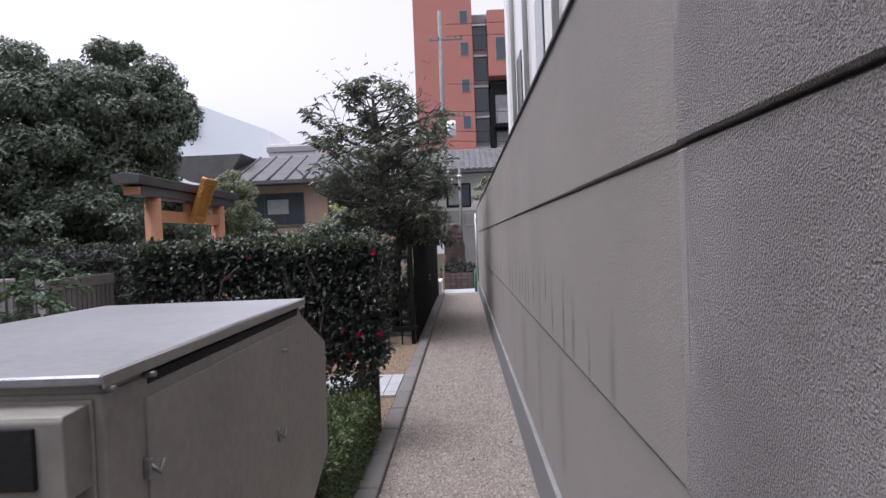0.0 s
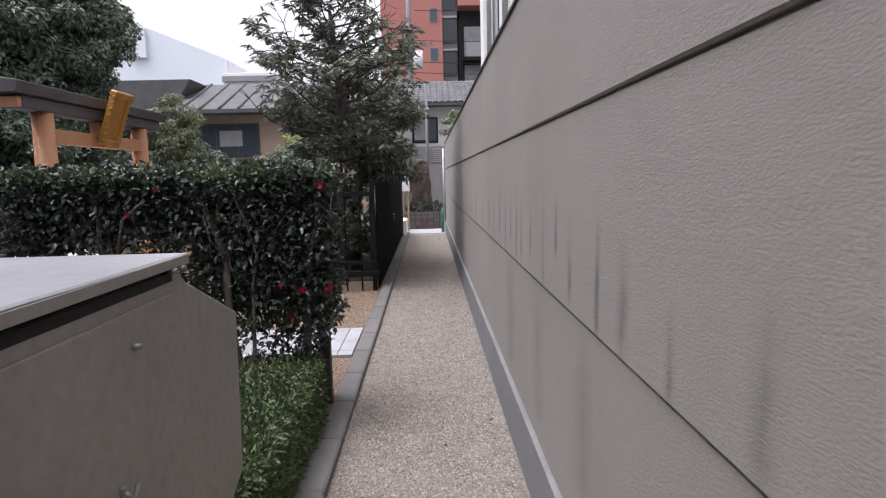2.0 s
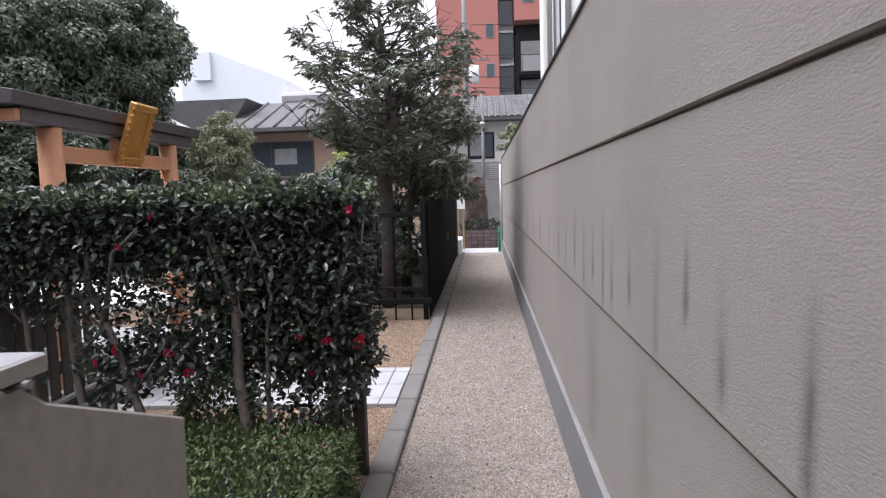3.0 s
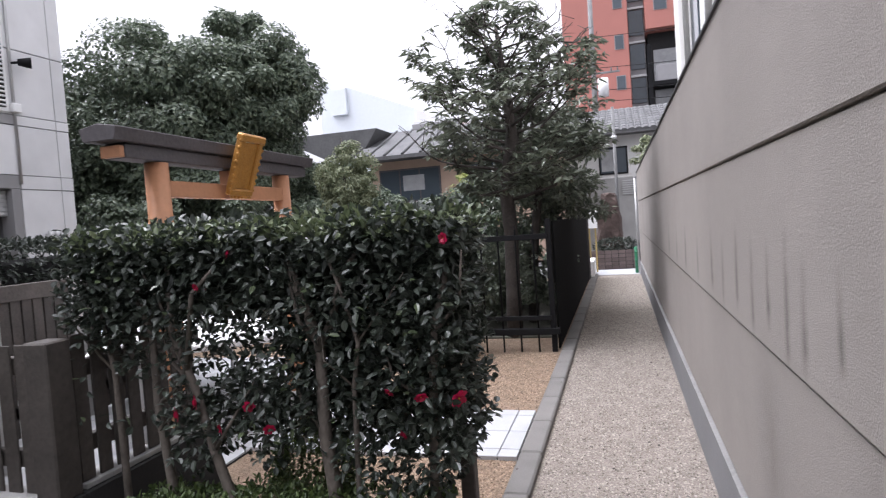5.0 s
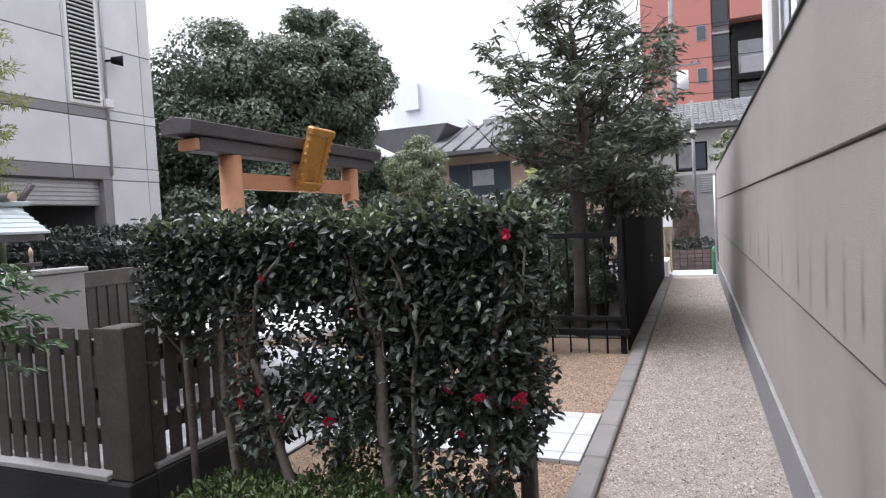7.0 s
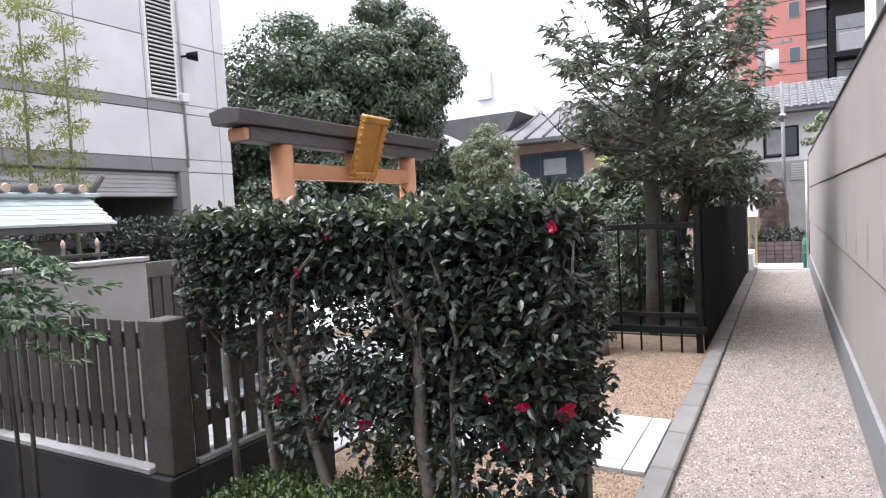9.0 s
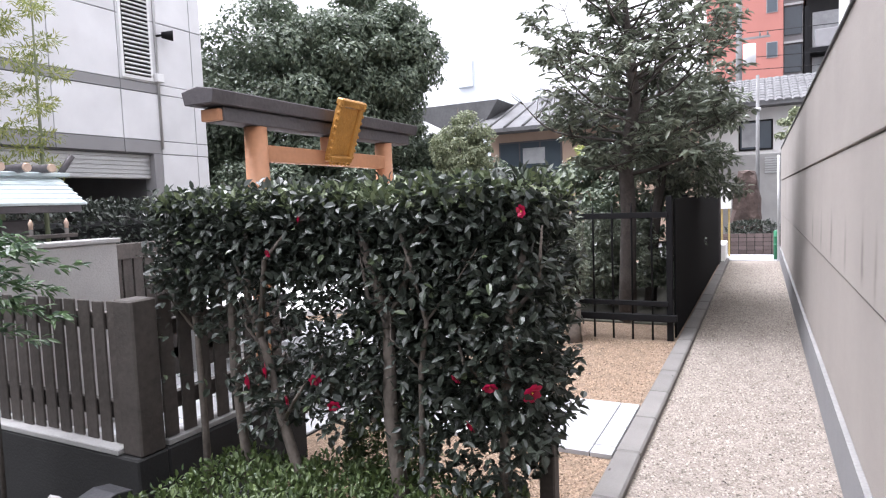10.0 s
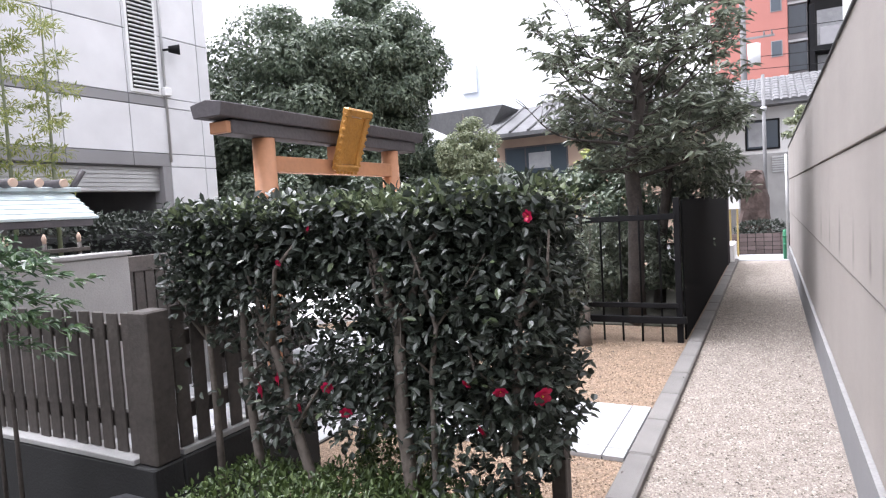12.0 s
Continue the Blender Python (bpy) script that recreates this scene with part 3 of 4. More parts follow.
# top layer in the lit green: highlights painted by leaf colour
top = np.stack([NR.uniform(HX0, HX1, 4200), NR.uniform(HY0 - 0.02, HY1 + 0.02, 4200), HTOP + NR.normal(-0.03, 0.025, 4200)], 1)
put("top_foliage", leaves(top, np.tile((0, -0.2, 0.5), (4200, 1)), 0.042, 0.027, 0.0, 1.5), CAMELLIA_TOP, hed, "leaves on the clipped top, sky sheen painted into their brighter green")


def flower(x, y, z, r, top, face=(0, -1, 0.1)):
    """A loose red camellia: two rings of cupped petals and a yellow middle."""
    bm = bmesh.new()
    f = Vector(face).normalized()
    u = f.orthogonal().normalized()
    v = f.cross(u)
    c = Vector((x, y, z))
    for ring, (n, rr, lift) in enumerate(((6, 1.0, 0.25), (4, 0.62, 0.5))):
        for k in range(n):
            a = 2 * math.pi * (k + ring * 0.5) / n + R.uniform(-0.2, 0.2)
            d = u * math.cos(a) + v * math.sin(a)
            s = f.cross(d)
            q = [c, c + d * r * rr * 0.6 + s * r * 0.42 + f * r * lift * 0.6, c + d * r * rr + s * r * 0.2 + f * r * lift,
                 c + d * r * rr - s * r * 0.2 + f * r * lift, c + d * r * rr * 0.6 - s * r * 0.42 + f * r * lift * 0.6]
            bm.faces.new([bm.verts.new(w) for w in q])
    fl = put("flower", bm, PETAL, top, "open red camellia flower")
    put("stamens", rod([c, c + f * r * 0.22], [r * 0.05, r * 0.09], 6), STAMEN, fl)
    return fl


for x, z, r in ((-1.80, 0.79, 0.042), (-1.71, 0.84, 0.04), (-1.45, 0.83, 0.03), (-1.58, 0.74, 0.03), (-0.56, 0.87, 0.045), (-0.70, 0.88, 0.032), (-0.82, 0.9, 0.025),
                (-0.78, 0.73, 0.035), (-0.57, 1.47, 0.026), (-1.36, 0.74, 0.03), (-1.5, 1.46, 0.025), (-1.66, 1.33, 0.02)):
    flower(x, HY0 - 0.04 + R.uniform(-0.02, 0.02), z, r * 0.85, hed, (R.uniform(-0.9, 0.9), -0.7, R.uniform(-0.7, 0.5)))

# single leaves that stand out on the face of the hedge
leaf_meshes = []
for k in range(8):
    one = part("leaf", leaves(np.zeros((1, 3)), np.array([(1.0, 0, 0)]), 0.05, 0.031, 0.0, 0.0), CAMELLIA if k < 5 else CAMELLIA_TOP)
    leaf_meshes.append(one.data)
    bpy.data.objects.remove(one)
for k in range(240):
    x, z = R.uniform(HX0 + 0.05, HX1 - 0.02), R.uniform(0.72, HTOP)
    if abs(x + 1.82) < 0.42 and abs(z - 1.0) < 0.18 or abs(x + 1.14) < 0.05 and z < 1.15:
        continue
    ob = under(new("leaf", leaf_meshes[k % 8]), hed)
    ob.location = (x, HY0 - R.uniform(0.0, 0.06), z)
    ob.rotation_euler = (R.uniform(-0.9, 0.9), R.uniform(-0.6, 0.9), R.uniform(-3.1, 0.0))

# small dark shrub under the hedge
sb = thing("small_shrub", -1.53, 5.62, 0, "small rounded shrub on brown gravel under the hedge", "shrub")
p, o = ball(3600, (-1.53, 5.62, 0.28), (0.24, 0.22, 0.28))
put("foliage", leaves(p, o, 0.036, 0.019, 0.1), AZALEA, sb)
put("stem", rod([(-1.53, 5.62, -0.03), (-1.53, 5.62, 0.3)], [0.02, 0.01]), BARK, sb)

# ---- wooden stake ----
st = thing("wooden_stake", -0.68, 5.5, 0, "short square dark wooden stake in the gravel", "stake")
put("post", box(-0.712, 5.47, -0.1, -0.645, 5.54, 0.53, 0.006), WOOD_GREY, st)
put("post_top", box(-0.708, 5.474, 0.53, -0.649, 5.536, 0.542, 0.005), CONCRETE, st)

# ---- board fence on a concrete base ----
fen = thing("board_fence", -2.45, 4.9, 0, "weathered dark board fence on a concrete base", "fence", kind="structure")
put("base", box(-5.0, 4.80, -0.1, -2.33, 4.96, 0.42, 0.008), CONCRETE_DARK, fen, "dark concrete base")
put("base", box(-2.49, 4.963, -0.1, -2.33, 5.93, 0.42, 0.008), CONCRETE_DARK, fen, "dark concrete base")
put("sill", box(-5.0, 4.80, 0.422, -2.467, 4.93, 0.45, 0.004), CONCRETE, fen, "pale cement sill")
put("sill", box(-2.46, 4.98, 0.422, -2.345, 5.93, 0.45, 0.004), CONCRETE, fen, "pale cement sill")
put("post", box(-2.465, 4.825, 0.422, -2.335, 4.955, 1.13, 0.008), WOOD_GREY, fen)
put("rail", box(-5.0, 4.875, 0.56, -2.53, 4.91, 0.64, 0.004), WOOD_GREY, fen)
put("rail", box(-5.0, 4.875, 0.98, -2.53, 4.91, 1.06, 0.004), WOOD_GREY, fen)
for z in (0.56, 0.92):
    put("rail", box(-2.46, 4.97, z, -2.42, 5.93, z + 0.08, 0.004), WOOD_GREY, fen)
plank = None
for i in range(23):
    x = -2.515 - i * 0.105
    if plank is None:
        plank = put("plank", box(-0.0385, -0.006, 0.0, 0.0385, 0.006, 0.665, 0.003), WOOD_GREY, fen)
        ob = plank
    else:
        ob = under(new("plank", plank.data), fen)
    ob.location = (x, 4.862, 0.453 + R.uniform(-0.005, 0.006))
    ob.rotation_euler = (0, R.uniform(-0.006, 0.006), 0)
for i in range(8):
    y = 5.02 + i * 0.105
    h = 0.68 if i < 3 else 0.68 - 0.03 * (i - 2)
    put("plank", box(-2.379, y - 0.038, 0.453, -2.366, y + 0.038, 0.453 + h, 0.003), WOOD_GREY, fen)

# ---- torii gate ----
tor = thing("torii_gate", -2.8, 7.0, 0, "cypress wood torii gate with dark roofed lintel", "torii gate")
TX, TY0, TY1 = -2.75, 6.09, 7.60
for y in (TY0, TY1):
    put("column", rod([(TX, y, -0.05), (TX, y, 1.0), (TX, y, 2.03)], [0.082, 0.078, 0.072], 20), WOOD_ORANGE, tor)
    put("column_base", rod([(TX, y, -0.02), (TX, y, 0.16)], [0.13, 0.12], 20), CONCRETE, tor)
put("tie_beam", box(TX - 0.045, TY0 - 0.05, 1.815, TX + 0.045, TY1 + 0.05, 1.92, 0.005), WOOD_ORANGE, tor)
put("strut", box(TX - 0.04, 6.79, 1.921, TX + 0.04, 6.9, 2.025, 0.004), WOOD_ORANGE, tor)
put("lintel", box(TX - 0.075, TY0 - 0.33, 2.032, TX + 0.075, TY1 + 0.32, 2.118, 0.006), WOOD_DARK, tor, "dark lintel")
put("beam_end", box(TX - 0.07, TY0 - 0.37, 2.036, TX + 0.07, TY0 - 0.332, 2.105, 0.004), WOOD_ORANGE, tor)
put("lintel_roof", prism([(TX - 0.11, 2.122), (TX - 0.13, 2.20), (TX, 2.222), (TX + 0.13, 2.20), (TX + 0.11, 2.122)], "y", TY0 - 0.45, TY1 + 0.39, 0.004), WOOD_DARK, tor, "dark grey roof board")

# gilded plaque hung on the gate, leaning forward
plq = thing("gilded_plaque", -2.66, 6.83, 1.87, "tilted gilded plaque with scalloped frame hung on the torii", "plaque")
lean = Matrix.Rotation(radians(20), 4, "Y") @ Matrix.Scale(0.69, 4)


def lean_part(name, bm, m, label=""):
    bm.transform(lean)
    return part(name, bm, m, plq, label)


lean_part("board", box(-0.02, -0.13, 0.03, 0.02, 0.13, 0.53, 0.004), GOLD)
for a in (-0.165, 0.165):
    lean_part("side_frame", box(-0.03, a - 0.04, 0.0, 0.045, a + 0.04, 0.55, 0.012), GOLD)
lean_part("top_frame", box(-0.03, -0.22, 0.54, 0.06, 0.22, 0.62, 0.015), GOLD)
lean_part("bottom_frame", box(-0.03, -0.2, -0.05, 0.055, 0.2, 0.025, 0.015), GOLD)
for s in (-1, 1):
    for k in range(8):
        b = bmesh.new()
        bmesh.ops.create_icosphere(b, subdivisions=1, radius=0.024, matrix=Matrix.Translation((0.03, s * 0.21, 0.02 + k * 0.075)))
        lean_part("scallop", b, GOLD)
for k in range(6):
    b = bmesh.new()
    bmesh.ops.create_icosphere(b, subdivisions=1, radius=0.022, matrix=Matrix.Translation((0.04, -0.16 + k * 0.064, -0.06)))
    lean_part("scallop", b, GOLD)

# ---- black fence beside the path ----
bf = thing("black_fence", -0.66, 13, 0, "black metal fence with solid mesh panels", "fence", kind="structure")
put("net", box(-0.675, 9.78, 0.02, -0.655, 17.2, 1.46, 0.003), BLACK_NET, bf, "solid black mesh panels")
for i in range(6):
    put("post", box(-0.74, 9.70 + i * 1.5, -0.1, -0.68, 9.76 + i * 1.5, 1.49, 0.004), BLACK, bf)
put("end_post", box(-0.72, 17.2, -0.1, -0.62, 17.32, 1.6, 0.004), WOOD_DARK, bf)
put("rail", box(-3.6, 9.68, 1.27, -0.72, 9.72, 1.33, 0.003), BLACK, bf)
put("rail", box(-3.6, 9.68, 0.36, -0.72, 9.72, 0.41, 0.003), BLACK, bf)
put("foot_rail", box(-3.6, 9.66, 0.2, -0.64, 9.74, 0.27, 0.003), BLACK, bf)
bar = None
for i in range(14):
    if bar is None:
        bar = put("bar", rod([(0, 0, 0.0), (0, 0, 1.36), (0, 0, 1.44)], [0.011, 0.011, 0.002], 6), BLACK, bf)
        ob = bar
    else:
        ob = under(new("bar", bar.data), bf)
    ob.location = (-0.88 - i * 0.2, 9.7, 0)

stm = thing("tree_stump", -1.62, 9.4, 0, "short grey sawn tree stump on brown gravel", "stump")
put("stump", rod([(-1.62, 9.4, -0.03), (-1.62, 9.4, 0.1), (-1.61, 9.4, 0.4), (-1.61, 9.4, 0.42)], [0.085, 0.068, 0.062, 0.05], 12), BARK_LIGHT, stm)

# leafy shrub behind the bars
sh = thing("evergreen_shrub", -1.75, 10.1, 0, "loose evergreen shrub behind the black bars", "shrub")
p, o = ball(1500, (-1.85, 9.5, 0.85), (0.36, 0.22, 0.6), 0.2)
q, r_ = ball(1100, (-2.5, 10.2, 0.8), (0.5, 0.4, 0.7), 0.2)
put("foliage", leaves(np.concatenate([p, q]), np.concatenate([o, r_]), 0.075, 0.038, 0.3), TREE_LEAF, sh)
for k in range(5):
    put("stem", rod([(-1.75 - 0.15 * k, 10.0, -0.05), (-1.7 - 0.18 * k, 9.95, 0.6), (-1.65 - 0.2 * k, 9.95, 1.2)], [0.02, 0.015, 0.006], 6), BARK, sh)


# ---- trees ----
def limbs(start, way, length, r, depth, out, tips):
    """A tapering limb that bends and forks; tips collects places for leaves."""
    pts, p, d = [Vector(start)], Vector(start), Vector(way).normalized()
    for k in range(4):
        d = (d + Vector((R.uniform(-0.25, 0.25), R.uniform(-0.25, 0.25), R.uniform(-0.12, 0.2)))).normalized()
        p = p + d * length / 4
        pts.append(p.copy())
        if depth <= 1:
            tips.append((p.copy(), d.copy()))
    out.append((pts, [r * (1 - 0.16 * k) for k in range(5)]))
    if depth > 0:
        for k in range(3 if depth > 1 else 4):
            a = pts[R.choice((2, 3, 4))]
            side = Vector((R.uniform(-1, 1), R.uniform(-1, 1), R.uniform(-0.1, 0.6))).normalized()
            limbs(a, d * 0.5 + side, length * R.uniform(0.5, 0.75), r * 0.5, depth - 1, out, tips)


tree = thing("evergreen_tree", -1.3, 10.6, 0, "evergreen tree with open layered crown of drooping leaves behind the fence", "tree")
tp = [(-1.30, 10.6, -0.1), (-1.29, 10.6, 0.6), (-1.27, 10.6, 1.3), (-1.30, 10.6, 1.9), (-1.18, 10.6, 2.6), (-1.24, 10.6, 3.3), (-1.3, 10.6, 3.95)]
put("trunk", rod(tp, [0.11, 0.095, 0.09, 0.085, 0.07, 0.05, 0.02], 10), BARK, tree)
segs, tips = [], []


def crown_reach(z):
    """How far the open crown spreads at a height."""
    return 1.5 * math.sqrt(max(0.0, 1 - ((z - 2.6) / 1.62) ** 2)) + 0.1 * math.sin(9 * z)


for k in range(44):
    t = k / 43
    z = 1.75 + 2.2 * t
    a = k * 2.4 + R.uniform(-0.4, 0.4)
    i = min(5, max(2, int(z / 0.66)))
    base = Vector(tp[i]).lerp(Vector(tp[i + 1]), 0.5)
    base.z = z
    limbs(base, (math.cos(a), math.sin(a), 0.1 + 0.3 * t), crown_reach(z) * R.uniform(0.5, 0.72), 0.028 - 0.014 * t, 2, segs, tips)
axis = Vector((-1.25, 10.6, 0))
inside = lambda q: math.hypot(q.x - axis.x, q.y - axis.y) < crown_reach(q.z) and q.z > 1.62
bm = bmesh.new()
for pts, rr in segs:
    pts = [q for n_, q in enumerate(pts) if n_ < 2 or inside(q)]
    rod(pts, rr[:len(pts)], 5, bm)
tagged(put("limb", bm, BARK, tree), kind="stuff")
pos, way = [], []
for q, d in tips:
    # leaves sit in whorls; whole sprays are bare towards the top
    bare = noise.noise(q * 1.6) * 0.9 + (q.z - 2.7) * 0.33
    if not inside(q) or R.random() < 0.43 + max(-0.3, min(0.6, bare)):
        continue
    for k in range(R.randint(5, 7)):
        a = k * 0.9 + R.uniform(-0.3, 0.3)
        pos.append(q + Vector((R.gauss(0, 0.015), R.gauss(0, 0.015), R.gauss(0, 0.012))))
        way.append((Vector((math.cos(a), math.sin(a), R.uniform(-0.35, 0.25))) + d * 0.35).normalized())
put("crown", leaves(np.array(pos), np.array(way), 0.125, 0.05, 0.35, 0.3), TREE_LEAF, tree)

tree2 = thing("evergreen_tree", -0.95, 12.2, 0, "slim evergreen tree with dense green crown beside the fence", "tree")
put("trunk", rod([(-1.2, 11.6, -0.1), (-1.15, 11.7, 1.0), (-1.0, 11.9, 2.2), (-0.9, 12, 2.9)], [0.08, 0.07, 0.05, 0.02], 8), BARK, tree2)
put("trunk", rod([(-0.95, 12.3, -0.1), (-0.95, 12.3, 1.2), (-0.85, 12.3, 2.3)], [0.06, 0.05, 0.02], 8), BARK, tree2)
ps, os_ = [], []
for k in range(54):
    c = (-0.95 + R.uniform(-0.8, 0.68), 12.1 + R.uniform(-0.7, 0.8), R.uniform(1.5, 3.2))
    p, o = ball(150, c, (0.28, 0.28, 0.13), 0.1)
    ps.append(p), os_.append(o)
put("crown", leaves(np.concatenate(ps), np.concatenate(os_), 0.105, 0.045, 0.4), TREE_LEAF, tree2)


def clump_tree(top, c, r, clumps, per, leaf, material, name="crown"):
    """A dome of uneven leafy clumps round c."""
    ps, os_ = [], []
    for k in range(clumps):
        d = Vector((R.gauss(0, 1), R.gauss(0, 1), R.gauss(0, 1)))
        d.normalize()
        s = R.uniform(0.55, 0.95)
        q = Vector(c) + Vector((d.x * r[0], d.y * r[1], d.z * r[2])) * s
        rr = R.uniform(0.13, 0.24) * max(r)
        p, o = ball(per, q, (rr, rr, rr * 0.7), 0.45)
        ps.append(p), os_.append(o + 0.3 * np.array(d))
    return put(name, far_leaves(np.concatenate(ps), np.concatenate(os_), leaf, leaf * 0.55), material, top)


big = thing("broadleaf_tree", -10.6, 16.5, 0, "large dark broadleaf evergreen tree with a dense domed crown", "tree")
put("trunk", rod([(-10.6, 16.5, -0.1), (-10.5, 16.5, 1.5), (-10.6, 16.4, 3.2), (-10.5, 16.5, 5.0)], [0.35, 0.3, 0.26, 0.12], 10), BARK, big)
for k in range(9):
    a = k * 0.7
    put("limb", rod([(-10.55, 16.45, 1.8 + 0.25 * k), (-10.55 + 1.2 * math.cos(a), 16.45 + 1.2 * math.sin(a), 2.9 + 0.25 * k), (-10.55 + 2.3 * math.cos(a), 16.45 + 2.3 * math.sin(a), 3.6 + 0.27 * k)], [0.14, 0.09, 0.03], 6), BARK, big)
clump_tree(big, (-10.6, 16.5, 3.95), (3.5, 3.45, 2.95), 190, 620, 0.13, BIG_LEAF)
clump_tree(big, (-9.0, 16.6, 4.9), (1.9, 2.2, 2.2), 90, 620, 0.13, BIG_LEAF, "upper_crown")

low = thing("tree_row", -13, 15, 0, "dark evergreen trees behind the torii", "trees", kind="stuff")
clump_tree(low, (-9.2, 14.2, 1.7), (2.2, 1.6, 1.6), 60, 420, 0.12, BIG_LEAF)
clump_tree(low, (-7.0, 17.5, 1.5), (2.0, 1.5, 1.5), 50, 420, 0.12, BIG_LEAF, "foliage")
clump_tree(low, (-14.5, 14.2, 3.2), (3.0, 2.5, 2.9), 80, 420, 0.13, BIG_LEAF, "foliage")

clump_tree(low, (-7.2, 18.5, 2.0), (1.9, 1.3, 1.7), 50, 380, 0.12, BIG_LEAF, "foliage")

mp_ = thing("young_maple", -5.3, 14.5, 0, "slender young tree with pale green feathery leaves", "tree")
put("trunk", rod([(-5.3, 14.5, -0.1), (-5.27, 14.5, 1.5), (-5.3, 14.5, 3.4)], [0.07, 0.05, 0.015], 8), BARK, mp_)
clump_tree(mp_, (-5.27, 14.5, 2.35), (0.62, 0.62, 1.05), 80, 170, 0.07, PALE_LEAF)
yb = thing("yellow_shrub", -2.6, 14.0, 0, "yellowish leafy shrub behind the evergreen tree", "shrub")
put("stem", rod([(-2.6, 14, -0.1), (-2.6, 14, 1.6)], [0.05, 0.02], 6), BARK, yb)
clump_tree(yb, (-2.6, 14.0, 1.9), (0.7, 0.6, 0.8), 22, 70, 0.09, BAMBOO_LEAF)

bh = thing("clipped_hedge", -6.2, 9.5, 0, "long clipped dark green hedge", "hedge")
p, o = shell(17000, -6.7, -6.0, 6.4, 12.5, 0.0, 1.6, 0.06, 0.07)
put("foliage", leaves(p, o, 0.075, 0.04, 0.2), CAMELLIA, bh)
# shade within the hedge, put in as a near-black block
put("core", box(-6.6, 6.5, -0.05, -6.1, 12.4, 1.45, 0.05), INNER_SHADE, bh)

gs = thing("garden_shrubs", -2.5, 12, 0, "mass of dark evergreen shrubs behind the fence", "shrubs", kind="stuff")
clump_tree(gs, (-2.2, 11.6, 0.75), (1.2, 0.8, 0.7), 40, 120, 0.09, TREE_LEAF, "foliage")
clump_tree(gs, (-1.35, 11.3, 0.75), (0.6, 0.5, 0.6), 20, 200, 0.08, TREE_LEAF, "foliage")
clump_tree(gs, (-2.4, 12.9, 1.2), (1.3, 0.6, 1.0), 60, 240, 0.09, BIG_LEAF, "foliage")
clump_tree(gs, (-3.8, 12.5, 0.8), (1.4, 1.0, 0.9), 40, 120, 0.1, BIG_LEAF, "foliage")
clump_tree(gs, (-1.6, 13.6, 0.8), (0.8, 1.0, 0.9), 30, 120, 0.1, BIG_LEAF, "foliage")

# ---- back fence, stone wall and small shrine ----
f2 = thing("back_fence", -4.6, 7.0, 0, "old dark board fence with a top rail", "fence", kind="structure")
put("rail", box(-4.66, 6.0, 1.14, -4.58, 8.6, 1.27, 0.004), WOOD_GREY, f2)
put("rail", box(-4.66, 6.0, 0.2, -4.6, 8.6, 0.3, 0.004), WOOD_GREY, f2)
for i in range(26):
    put("plank", box(-4.62, 6.02 + i * 0.1, 0.05, -4.6, 6.105 + i * 0.1, 1.15, 0.002), WOOD_GREY, f2)
put("post", box(-4.68, 7.05, -0.05, -4.55, 7.17, 1.29, 0.005), CONCRETE, f2)
sw = thing("stone_wall", -4.1, 5.4, 0, "pale grey stone slab wall with coping", "stone wall")
put("slab", box(-4.16, 4.3, -0.05, -4.02, 5.97, 1.31, 0.008), CONCRETE, sw)
put("coping", box(-4.18, 4.28, 1.312, -4.0, 5.99, 1.345, 0.006), CONCRETE, sw)

shr = thing("small_shrine", -5.1, 5.0, 0, "small wooden shrine with pale metal roof and gilded ridge logs", "shrine")
put("body", box(-5.5, 3.9, 0.3, -4.75, 5.8, 1.5, 0.01), WOOD_DARK, shr)
put("base", box(-5.6, 3.7, -0.05, -4.6, 5.95, 0.32, 0.01), CONCRETE, shr)
for k in range(6):
    x0, z0 = -4.55 - 0.09 * k, 1.60 + 0.038 * k
    put("roof_course", prism([(x0, z0), (x0, z0 + 0.018), (x0 - 0.12, z0 + 0.06), (x0 - 0.12, z0 + 0.04)], "y", 3.3, 6.12 + 0.022 * k), ROOF_METAL, shr)
put("roof_back", prism([(-5.05, 1.82), (-5.6, 1.58), (-5.6, 1.6), (-5.05, 1.85)], "y", 3.3, 6.2), ROOF_METAL, shr)
put("eave_board", box(-4.62, 3.4, 1.545, -4.56, 6.08, 1.598, 0.004), WOOD_DARK, shr)
put("ridge", box(-5.14, 3.2, 1.84, -5.02, 6.3, 1.875, 0.005), ROOF_METAL, shr)
for k in range(12):
    lg = put("ridge_log", rod([(-5.25, 6.08 - 0.19 * k, 1.90), (-4.9, 6.08 - 0.19 * k, 1.90)], 0.036, 12), WOOD_DARK, shr)
    put("log_cap", rod([(-4.9, 6.08 - 0.19 * k, 1.90), (-4.885, 6.08 - 0.19 * k, 1.90)], [0.037, 0.03], 12), TAN_WALL, lg)
put("finial", rod([(-5.08, 6.25, 1.86), (-5.02, 6.33, 2.02)], [0.025, 0.025], 4), WOOD_DARK, shr)
rl = thing("offering_rail", -4.45, 5.9, 0, "low wooden railing with gilded post caps by the shrine", "railing")
for k in range(4):
    put("post", rod([(-4.4, 5.1 + 0.25 * k, 0.0), (-4.4, 5.1 + 0.25 * k, 1.43)], 0.014, 8), WOOD_GREY, rl)
    put("cap", rod([(-4.4, 5.1 + 0.25 * k, 1.43), (-4.4, 5.1 + 0.25 * k, 1.47), (-4.4, 5.1 + 0.25 * k, 1.5)], [0.013, 0.017, 0.004], 8), TAN_WALL, rl)
put("rail", box(-4.42, 5.05, 1.36, -4.38, 5.92, 1.39, 0.003), WOOD_GREY, rl)

